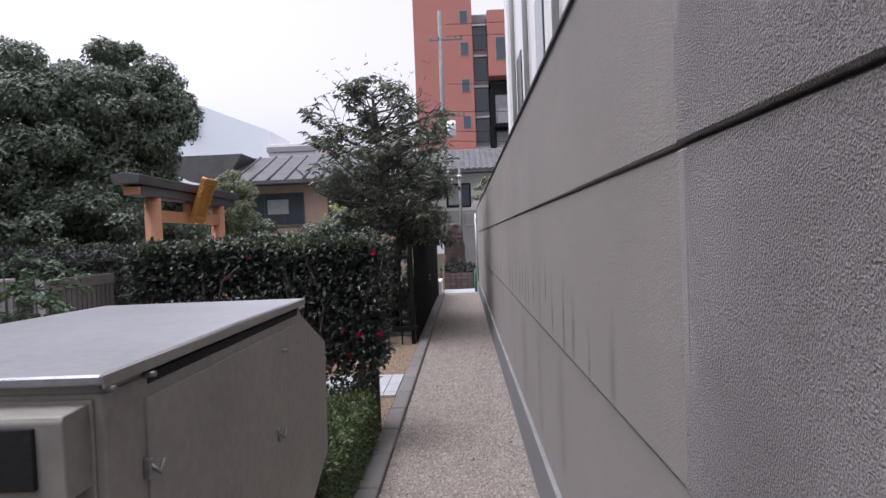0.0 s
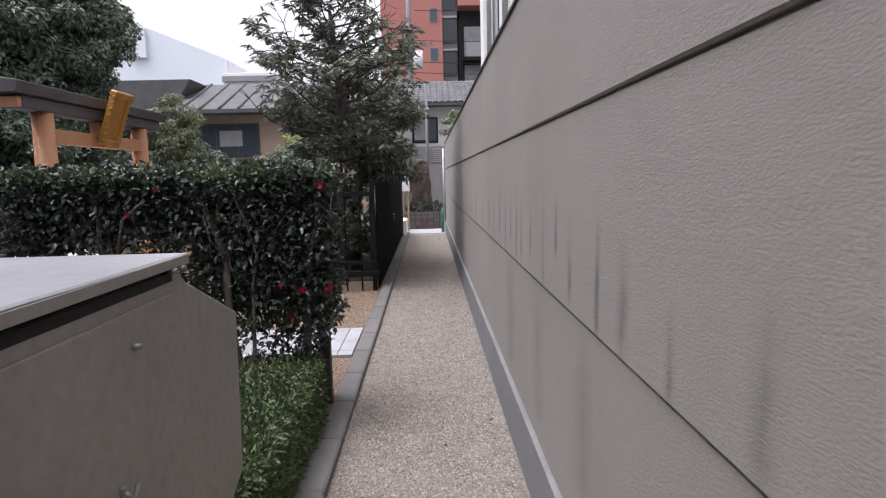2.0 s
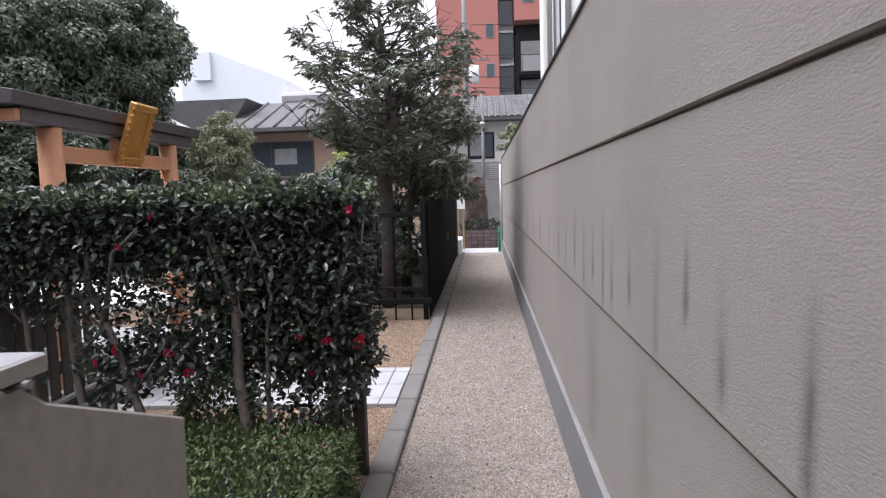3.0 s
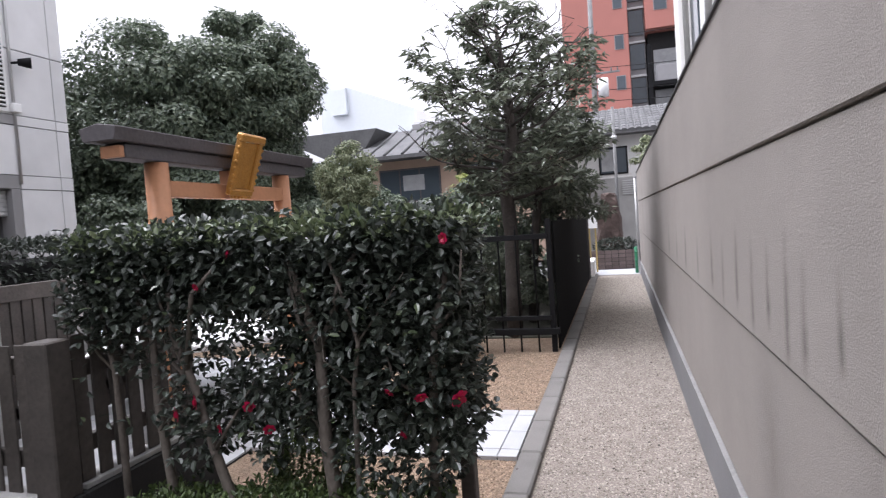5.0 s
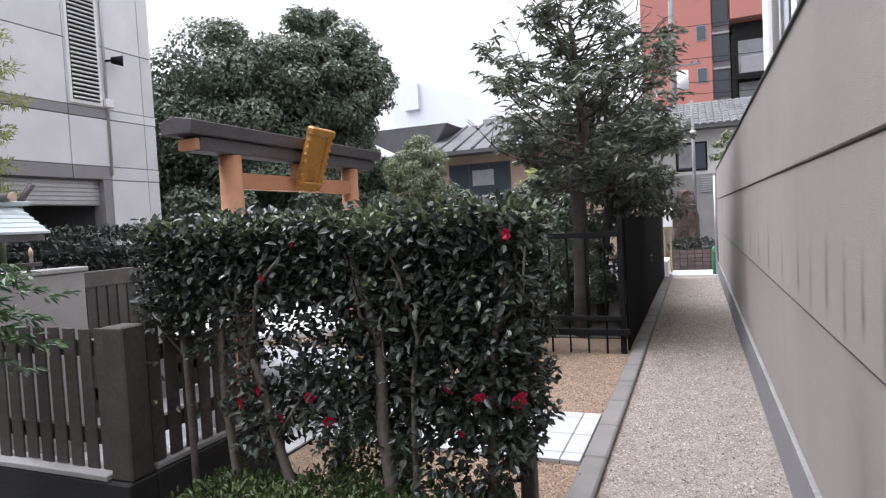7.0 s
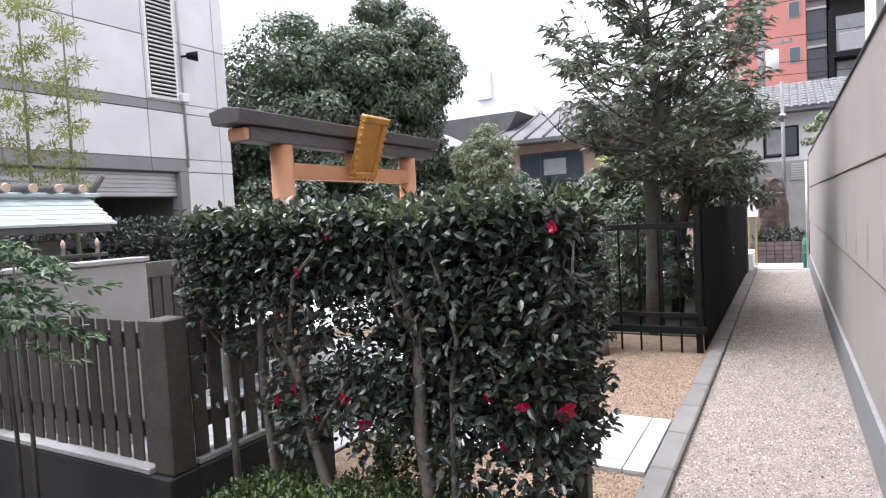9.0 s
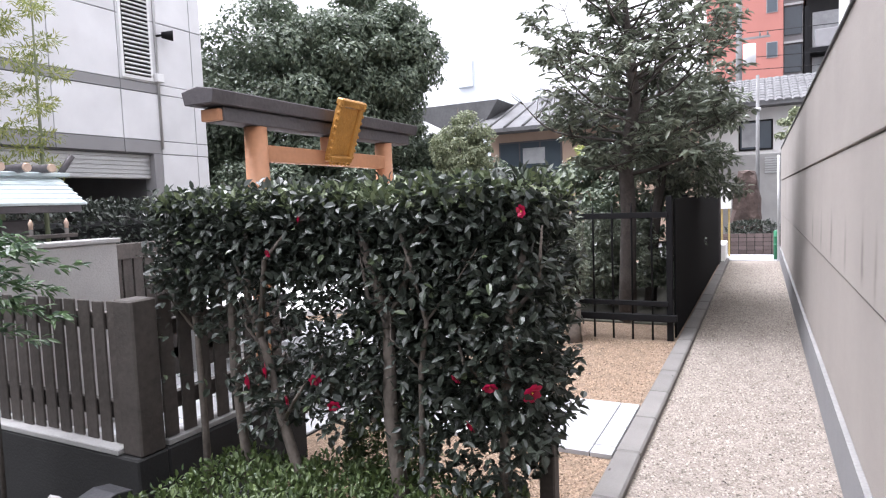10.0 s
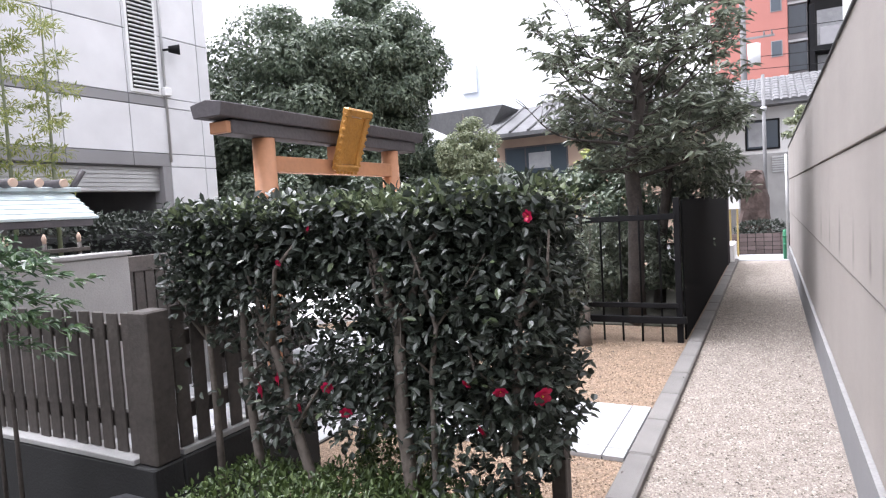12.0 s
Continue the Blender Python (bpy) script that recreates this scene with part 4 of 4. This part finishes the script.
# added board on legs, standing in for an unidentified white patch behind the leaves
wr = thing("white_patch_board", -3.6, 7.35, 0, "raised white board added for the white patch behind the hedge", "table")
tb = box(-1.2, -0.75, 0.72, 1.1, 0.6, 0.78, 0.012)
tb.transform(Matrix.Rotation(radians(-48), 4, "Z"))
part("patch_board", tb, WHITE_PAINT, wr)
for x, y in ((-0.85, -0.42), (0.85, -0.42), (-0.85, 0.42), (0.85, 0.42)):
    lg_ = rod([(x, y, 0.0), (x, y, 0.72)], 0.02, 8)
    lg_.transform(Matrix.Rotation(radians(-48), 4, "Z"))
    part("leg", lg_, ALU, wr)

# ---- bamboo and nandina ----
bam = thing("bamboo", -6.0, 6.0, 0, "thin bamboo with yellow-green leaf tufts", "bamboo")
for bx, by, h in ((-5.55, 6.38, 3.5), (-5.7, 6.1, 3.7), (-5.75, 5.75, 3.3)):
    put("cane", rod([(bx, by, -0.05), (bx + 0.02, by, 1.5), (bx + 0.06, by, h)], [0.026, 0.02, 0.005], 8), PALE_LEAF, bam)
    ps, os_ = [], []
    for k in range(16):
        z = 1.9 + (h - 1.9) * k / 15
        a = k * 2.4
        rb = 0.13 + 0.09 * math.sin(k * 1.7)
        p, o = ball(150, (bx + rb * math.cos(a), by + rb * math.sin(a), z), (0.15, 0.15, 0.06), 0.0)
        ps.append(p), os_.append(o)
    put("foliage", leaves(np.concatenate(ps), np.concatenate(os_), 0.055, 0.013, 0.2, 0.8), BAMBOO_LEAF, bam)
nan = thing("nandina", -2.6, 4.35, 0, "feathery green nandina shrub in front of the fence", "shrub")
for sx, sy, h in ((-2.72, 4.45, 1.42), (-2.85, 4.35, 1.5), (-2.95, 4.5, 1.3)):
    put("stem", rod([(sx, sy, -0.05), (sx + 0.01, sy, h * 0.5), (sx - 0.02, sy, h)], [0.011, 0.009, 0.004], 6), BARK, nan)
    ps, os_ = [], []
    for k in range(9):
        a = k * 2.4
        for j in range(3):
            rr = 0.08 + 0.11 * j
            p, o = ball(18, (sx + rr * math.cos(a), sy + rr * math.sin(a), h - 0.3 * k / 8 - 0.03 * j + 0.05), (0.06, 0.06, 0.015), 0.0)
            ps.append(p), os_.append(np.tile((math.cos(a), math.sin(a), 0), (18, 1)) + 0.4 * o)
    put("foliage", leaves(np.concatenate(ps), np.concatenate(os_), 0.055, 0.02, 0.15, 0.5), NANDINA_LEAF, nan)

# ---- clad building with garage ----
cb = thing("clad_building", -12, 6, 0, "large building clad in pale stone panels with grey bands", "building", kind="structure")
BX = -9.0
put("core", box(-18, -8, 2.5, BX - 0.03, 11.44, 13, 0), JOINT, cb)
put("pier", box(-18, 10.32, -0.1, BX - 0.03, 11.44, 2.5, 0), JOINT, cb)
# garage depth: its shade is painted as a black back
put("garage_back", box(-18, -8, -0.1, -12, 10.3, 2.5, 0), INNER_SHADE, cb)
cols = [11.45, 11.2, 10.45, 9.75, 8.64, 7.53, 6.42, 5.31, 4.2]
rows_ = [(2.74, 3.53), (3.69, 4.73), (4.73, 5.8), (5.96, 7.0), (7.0, 8.1), (8.1, 9.2)]
for a, b in zip(cols[1:], cols):
    for z0, z1 in rows_:
        put("panel", box(BX - 0.03, a + 0.007, z0 + 0.008, BX, b - 0.007, z1 - 0.008, 0.003), CLADDING, cb)
    for z0, z1 in ((2.52, 2.74), (3.53, 3.69), (5.8, 5.96)):
        put("band", box(BX - 0.03, a + 0.005, z0 + 0.006, BX + 0.004, b - 0.005, z1 - 0.006, 0.003), CLADDING_DARK if b < 10.5 else CLADDING, cb)
for a, b in zip(cols[1:3], cols):
    for z0, z1 in ((0.0, 0.85), (0.85, 1.7), (1.7, 2.52)):
        put("panel", box(BX - 0.03, a + 0.007, z0 + 0.008, BX, b - 0.007, z1 - 0.008, 0.003), CLADDING, cb)
put("jamb", box(BX - 0.25, 10.28, -0.1, BX + 0.01, 10.44, 2.52, 0.005), CLADDING_DARK, cb)
sht = put("shutter_box", box(BX - 0.22, 2, 2.1, BX - 0.12, 10.28, 2.52, 0.005), ALU, cb, "grey roller shutter")
for k in range(6):
    put("slat", box(BX - 0.12, 2, 2.11 + k * 0.068, BX - 0.105, 10.28, 2.165 + k * 0.068, 0.006), ALU, cb)
put("inner_wall", box(-11.5, 2, -0.1, -11.4, 10.2, 1.9, 0), CONCRETE, cb)
put("louvre_frame", box(BX, 9.78, 3.72, BX + 0.03, 10.36, 6.2, 0.005), WHITE_PAINT, cb)
# black sheet for the shade between the louvre slats
put("louvre_back", box(BX + 0.02, 9.83, 3.78, BX + 0.034, 10.31, 6.15, 0), INNER_SHADE, cb)
for k in range(34):
    put("louvre_slat", prism([(BX + 0.034, 3.80 + k * 0.07), (BX + 0.034, 3.835 + k * 0.07), (BX + 0.065, 3.81 + k * 0.07)], "y", 9.84, 10.3), WHITE_PAINT, cb)
put("conduit", rod([(BX + 0.02, 10.45, 2.6), (BX + 0.02, 10.45, 8)], 0.022, 8), ALU, cb)
fl_ = thing("floodlight", BX + 0.2, 10.5, 4.5, "small dark floodlight on the clad wall", "lamp")
put("arm", rod([(BX, 10.45, 4.5), (BX + 0.16, 10.5, 4.5)], 0.02, 6), BLACK, fl_)
put("head", rod([(BX + 0.14, 10.48, 4.5), (BX + 0.26, 10.62, 4.5)], [0.05, 0.09], 12), BLACK, fl_)
put("junction", box(BX, 10.38, 3.72, BX + 0.1, 10.52, 3.86, 0.01), WHITE_PAINT, fl_)
cl = thing("wall_lamp", BX + 0.1, 10.9, 1.75, "twin cylinder wall lamp on the clad building", "lamp")
for a in (10.85, 10.97):
    put("tube", rod([(BX + 0.08, a, 1.68), (BX + 0.08, a, 1.84)], 0.05, 12), ALU, cl)
put("bracket", box(BX, 10.8, 1.72, BX + 0.06, 11.02, 1.8, 0.005), ALU, cl)

# ---- end of the path ----
pl = thing("brick_planter", 0, 20, 0, "brown brick planter with low evergreen shrubs", "planter")
put("core", box(-0.68, 19.52, -0.1, 0.68, 20.4, 0.47, 0), CONCRETE_DARK, pl)
for r_ in range(5):
    for c in range(8):
        put("brick", box(-0.7 + c * 0.175 + 0.006, 19.49, 0.01 + r_ * 0.1, -0.7 + (c + 1) * 0.175 - 0.006, 19.53, 0.1 + r_ * 0.1, 0.004), BROWN_BRICK, pl)
ps = thing("planter_shrub", 0, 19.9, 0.47, "low dark shrub in the planter", "shrub")
p, o = ball(1500, (-0.05, 19.85, 0.6), (0.6, 0.35, 0.2))
put("foliage", leaves(p, o, 0.08, 0.035, 0.0), CAMELLIA, ps)
rk = thing("standing_stone", -0.2, 20.8, 0, "tall rough brown standing stone", "stone")
bm = bmesh.new()
bmesh.ops.create_icosphere(bm, subdivisions=3, radius=1)
for v in bm.verts:
    h = (v.co.z + 1) / 2
    w = 0.46 - 0.22 * h ** 2
    d = 1 + 0.25 * noise.noise(v.co * 2.2)
    sq = max(abs(v.co.x), abs(v.co.y), 0.25)
    v.co = Vector((-0.2 + v.co.x / sq * 0.8 * w * d, 20.85 + v.co.y / sq * 0.2 * d, h * 2.05 * (0.97 + 0.03 * d)))
put("stone", bm, ROCK, rk)
gp = thing("green_bollard", 0.42, 18.25, 0, "green painted guard post at the wall end", "post")
put("post", rod([(0.42, 18.25, -0.05), (0.42, 18.25, 0.62), (0.42, 18.25, 0.64)], [0.05, 0.05, 0.03], 12), GREEN_PAINT, gp)
for z in (0.3, 0.48):
    put("band", rod([(0.42, 18.25, z), (0.42, 18.25, z + 0.05)], 0.052, 12), GREEN_PAINT, gp)
wp = thing("white_pipe", 0.46, 18.1, 0, "white pipe beside the wall end", "pipe")
put("tube", rod([(0.46, 18.12, -0.05), (0.46, 18.12, 2.25)], 0.022, 10), ALU, wp)
wb = thing("white_kerb_block", -0.62, 18.1, 0, "low white rendered end block beside the path", "block")
put("block", box(-0.78, 17.4, -0.05, -0.55, 18.6, 0.4, 0.01), WHITE_WALL, wb)
sg = thing("notice_board", -0.56, 18.9, 0, "white notice board on yellow legs", "sign")
put("board", box(-0.72, 18.88, 1.12, -0.48, 18.91, 1.62, 0.004), WHITE_PAINT, sg)
for a in (-0.68, -0.53):
    put("leg", box(a - 0.02, 18.89, -0.05, a + 0.02, 18.92, 1.12, 0.003), YELLOW, sg)

# ---- white house with tiled roof beyond ----
wh = thing("white_house", 1, 29, 0, "white rendered house with grey tiled roof", "house", kind="structure")
put("wall", box(-3.5, 27.0, 0, 5, 33, 4.5, 0.02), WHITE_WALL, wh)
put("lower_wall", box(-3.5, 26.9, 0, 5, 26.99, 2.75, 0.02), CONCRETE, wh, "grey lower wall")
put("roof", prism([(26.3, 4.3), (26.3, 4.42), (30, 5.75), (33.7, 4.42), (33.7, 4.3)], "x", -4, 5.5), ROOF_TILE, wh)
for c in range(30):
    for r_ in range(9):
        y0, z0 = 26.28 + r_ * 0.4, 4.42 + r_ * 0.144
        x0 = -3.2 + c * 0.25
        put("roof_tile", (lambda a, b, cc: ([(a, b, cc), (a + 0.06, b, cc + 0.05), (a + 0.18, b, cc + 0.05), (a + 0.24, b, cc), (a, b + 0.42, cc + 0.13), (a + 0.06, b + 0.42, cc + 0.18), (a + 0.18, b + 0.42, cc + 0.18), (a + 0.24, b + 0.42, cc + 0.13)], [], [(0, 1, 2, 3), (0, 4, 5, 1), (1, 5, 6, 2), (2, 6, 7, 3)]))(x0, y0, z0), ROOF_TILE, wh)


def window(top, x0, x1, z0, z1, y, frame_mat, panes=2):
    w = put("window", box(x0, y - 0.04, z0, x1, y, z1, 0.005), frame_mat, top)
    for k in range(panes):
        a = x0 + 0.06 + k * (x1 - x0 - 0.06) / panes
        put("pane", box(a, y - 0.055, z0 + 0.06, a + (x1 - x0 - 0.06) / panes - 0.06, y - 0.03, z1 - 0.06, 0), GLASS, w)
    return w


window(wh, -0.55, 0.5, 2.88, 3.9, 27.0, BLACK)
put("curtain", box(-0.45, 26.93, 3.0, 0.1, 26.942, 3.8, 0), CURTAIN, wh)
for k in range(7):
    put("vent_slat", box(0.25, 26.86, 2.1 + k * 0.08, 0.8, 26.9, 2.15 + k * 0.08, 0.004), ALU, wh)
tw = thing("leafy_tree", 0.95, 22, 0, "bright green tree leaning over the wall", "tree")
put("trunk", rod([(1.0, 22, -0.1), (0.95, 22, 2.4)], [0.08, 0.03], 8), BARK, tw)
clump_tree(tw, (0.95, 22, 3.1), (0.5, 0.6, 0.7), 22, 80, 0.11, PALE_LEAF)
stp = thing("steel_pole", 0.05, 23, 0, "thin grey steel pole", "pole")
put("pole", rod([(0.05, 23, -0.1), (0.05, 23, 4.75)], [0.055, 0.045], 10), POLE, stp)
put("clamp", rod([(0.05, 23, 3.75), (0.05, 23, 3.85)], 0.085, 10), ALU, stp)

up = thing("utility_pole", -0.5, 30, 0, "concrete utility pole with transformer and crossarms", "utility pole")
put("pole", rod([(-0.75, 34.0, -0.1), (-0.7, 34.0, 13.8)], [0.16, 0.1], 12), POLE, up)
for z in (8.1, 12.2):
    put("crossarm", box(-1.3, 33.9, z, 0.5, 33.97, z + 0.09, 0.01), POLE, up)
    for a in (-1.2, -0.8, 0.1, 0.4):
        put("insulator", rod([(a, 33.93, z + 0.09), (a, 33.93, z + 0.28)], [0.04, 0.025], 8), POLE, up)
for a in (-0.3,):
    put("transformer", rod([(a, 33.8, 7.0), (a, 33.8, 7.85)], 0.25, 14), WHITE_PAINT, up)
for k, z in enumerate((8.3, 9.8, 12.4, 13.1, 7.4, 6.9)):
    put("cable", rod([(-0.4 + 26 * t, 33.9 + (k - 2) * 0.2 - 7 * t, z - 0.7 * (1 - (2 * t - 1) ** 2)) for t in [i / 16 for i in range(17)]], 0.015, 5), BLACK, up)

# ---- tan house ----
th = thing("tan_house", -6, 26, 0, "tan rendered two storey house with grey tiled roof", "house", kind="structure")
put("wall", box(-8.55, 24.0, 0, -1.8, 30, 4.0, 0.02), TAN_WALL, th)
put("roof", prism([(23.2, 3.85), (23.2, 3.98), (26.6, 5.3), (30.6, 3.98), (30.6, 3.85)], "x", -9.2, -1.2), ROOF_TILE, th)
put("gable_roof", prism([(-9.3, 3.9), (-9.3, 4.02), (-10.5, 4.2), (-12.5, 5.2), (-8.4, 5.2)], "y", 24.5, 30), ROOF_TILE, th)
for k in range(12):
    put("roof_rib", rod([(-9.0 + 0.66 * k, 23.2, 4.0), (-9.0 + 0.66 * k, 26.6, 5.32)], 0.05, 6), ROOF_TILE, th)
window(th, -8.2, -5.9, 2.35, 3.55, 24.0, WOOD_DARK, 3)
window(th, -5.0, -3.6, 2.35, 3.55, 24.0, WOOD_DARK, 2)
put("balcony_rail", box(-8.3, 23.75, 2.2, -5.8, 23.8, 2.3, 0.005), WOOD_DARK, th)
put("curtain", box(-7.3, 23.935, 2.75, -6.5, 23.942, 3.3, 0), CURTAIN, th)

# ---- red apartment block ----
ap = thing("red_apartment_block", 1, 65, 0, "tall red tiled apartment block with dark steel balconies", "building", kind="structure")
put("tower", box(-3.85, 60, 0, 1.75, 72, 26.6, 0.05), RED_TILE, ap)
put("recess", box(1.75, 62, 0, 3.2, 72, 23.5, 0.05), CLADDING_DARK, ap)
put("wing", box(3.2, 60, 16.9, 9, 72, 23.2, 0.05), RED_TILE, ap)
put("lower_wing", box(3.4, 61.6, 0, 9, 72, 16.9, 0.05), CONCRETE_DARK, ap)
for z in (8.5, 12.0, 15.5, 19.0, 22.0):
    window(ap, 0.55, 1.35, z, z + 1.25, 60.0, CLADDING_DARK, 1)
for z in (5, 8, 11, 14, 17, 20):
    put("window", box(1.85, 61.9, z, 3.1, 62.0, z + 2.2, 0.02), GLASS, ap)
    put("transom", box(1.8, 61.8, z + 2.3, 3.2, 62, z + 2.5, 0.02), ALU, ap)
window(ap, 3.9, 5.0, 18.4, 20.6, 60.0, CLADDING_DARK, 1)
for z in (5.4, 8.9, 12.4):
    put("balcony_slab", box(3.2, 60, z - 0.35, 9, 61.6, z, 0.03), BLACK, ap)
    put("balcony_panel", box(3.9, 60.0, z, 9, 60.1, z + 1.35, 0.03), CLADDING_DARK, ap, "grey glass balcony panel")
    put("window", box(3.8, 61.5, z + 0.2, 8.5, 61.6, z + 3.0, 0.02), CURTAIN, ap)
    put("column", box(3.2, 60.0, z, 3.55, 60.4, z + 3.2, 0.02), BLACK, ap)

# ---- pale buildings far off ----
fb = thing("white_office_block", -22, 64, 0, "white office block in the distance, haze painted into its pale colour", "building", kind="structure")
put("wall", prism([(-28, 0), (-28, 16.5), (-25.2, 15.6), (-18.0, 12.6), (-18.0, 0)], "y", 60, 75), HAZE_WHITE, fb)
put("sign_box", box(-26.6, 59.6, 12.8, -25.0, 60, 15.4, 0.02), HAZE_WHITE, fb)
gb = thing("grey_apartment_block", -16, 64, 0, "small grey apartment block in the distance", "building", kind="structure")
put("wall", box(-18.0, 59.0, 0, -13.5, 70, 11.2, 0.03), CLADDING, gb)
for z in (8.0, 9.3, 10.4):
    put("balcony", box(-18.1, 58.7, z, -13.4, 59, z + 0.5, 0.02), CLADDING_DARK, gb)

# ---- plain wall that closes the garden behind the camera ----
cw = part("wall_south", box(-9, -3.4, -0.1, 0.68, -3.2, 2.4, 0.01), CONCRETE)
tagged(cw, "plain grey wall closing the garden", "wall", kind="structure")

# ---- fallen leaves on the gravel ----
fp = np.stack([NR.uniform(-1.6, 0.45, 45), NR.uniform(3.5, 9.3, 45), np.full(45, 0.012)], 1)
fp[:, 2] += np.where((fp[:, 0] < -0.5) & (fp[:, 0] > -0.63), 0.05, 0.0)
fl2 = part("fallen_leaves", leaves(fp, np.stack([NR.normal(0, 1, 45), NR.normal(0, 1, 45), np.zeros(45)], 1), 0.03, 0.016, 0.0, 0.1), BARK)
tagged(fl2, "small dry brown fallen leaves on gravel", "leaves", kind="stuff")

# ---- garden light and stone by the fence ----
gl = thing("garden_light", -2.12, 4.5, 0, "small black square garden light beside the shrub", "lamp")
put("post", box(-2.17, 4.45, -0.05, -2.07, 4.55, 0.42, 0.004), BLACK, gl)
put("cap", prism([(4.43, 0.421), (4.43, 0.445), (4.5, 0.46), (4.57, 0.445), (4.57, 0.421)], "x", -2.19, -2.05, 0.003), CAP, gl)
gst = thing("garden_stone", -2.33, 4.45, 0, "pale rounded garden stone by the fence", "stone")
bm = bmesh.new()
bmesh.ops.create_icosphere(bm, subdivisions=3, radius=1)
for v in bm.verts:
    d = 1 + 0.22 * noise.noise(v.co * 1.7)
    v.co = Vector((-2.33 + v.co.x * 0.12 * d, 4.45 + v.co.y * 0.11 * d, 0.18 + v.co.z * 0.24 * d))
put("stone", bm, CONCRETE, gst)
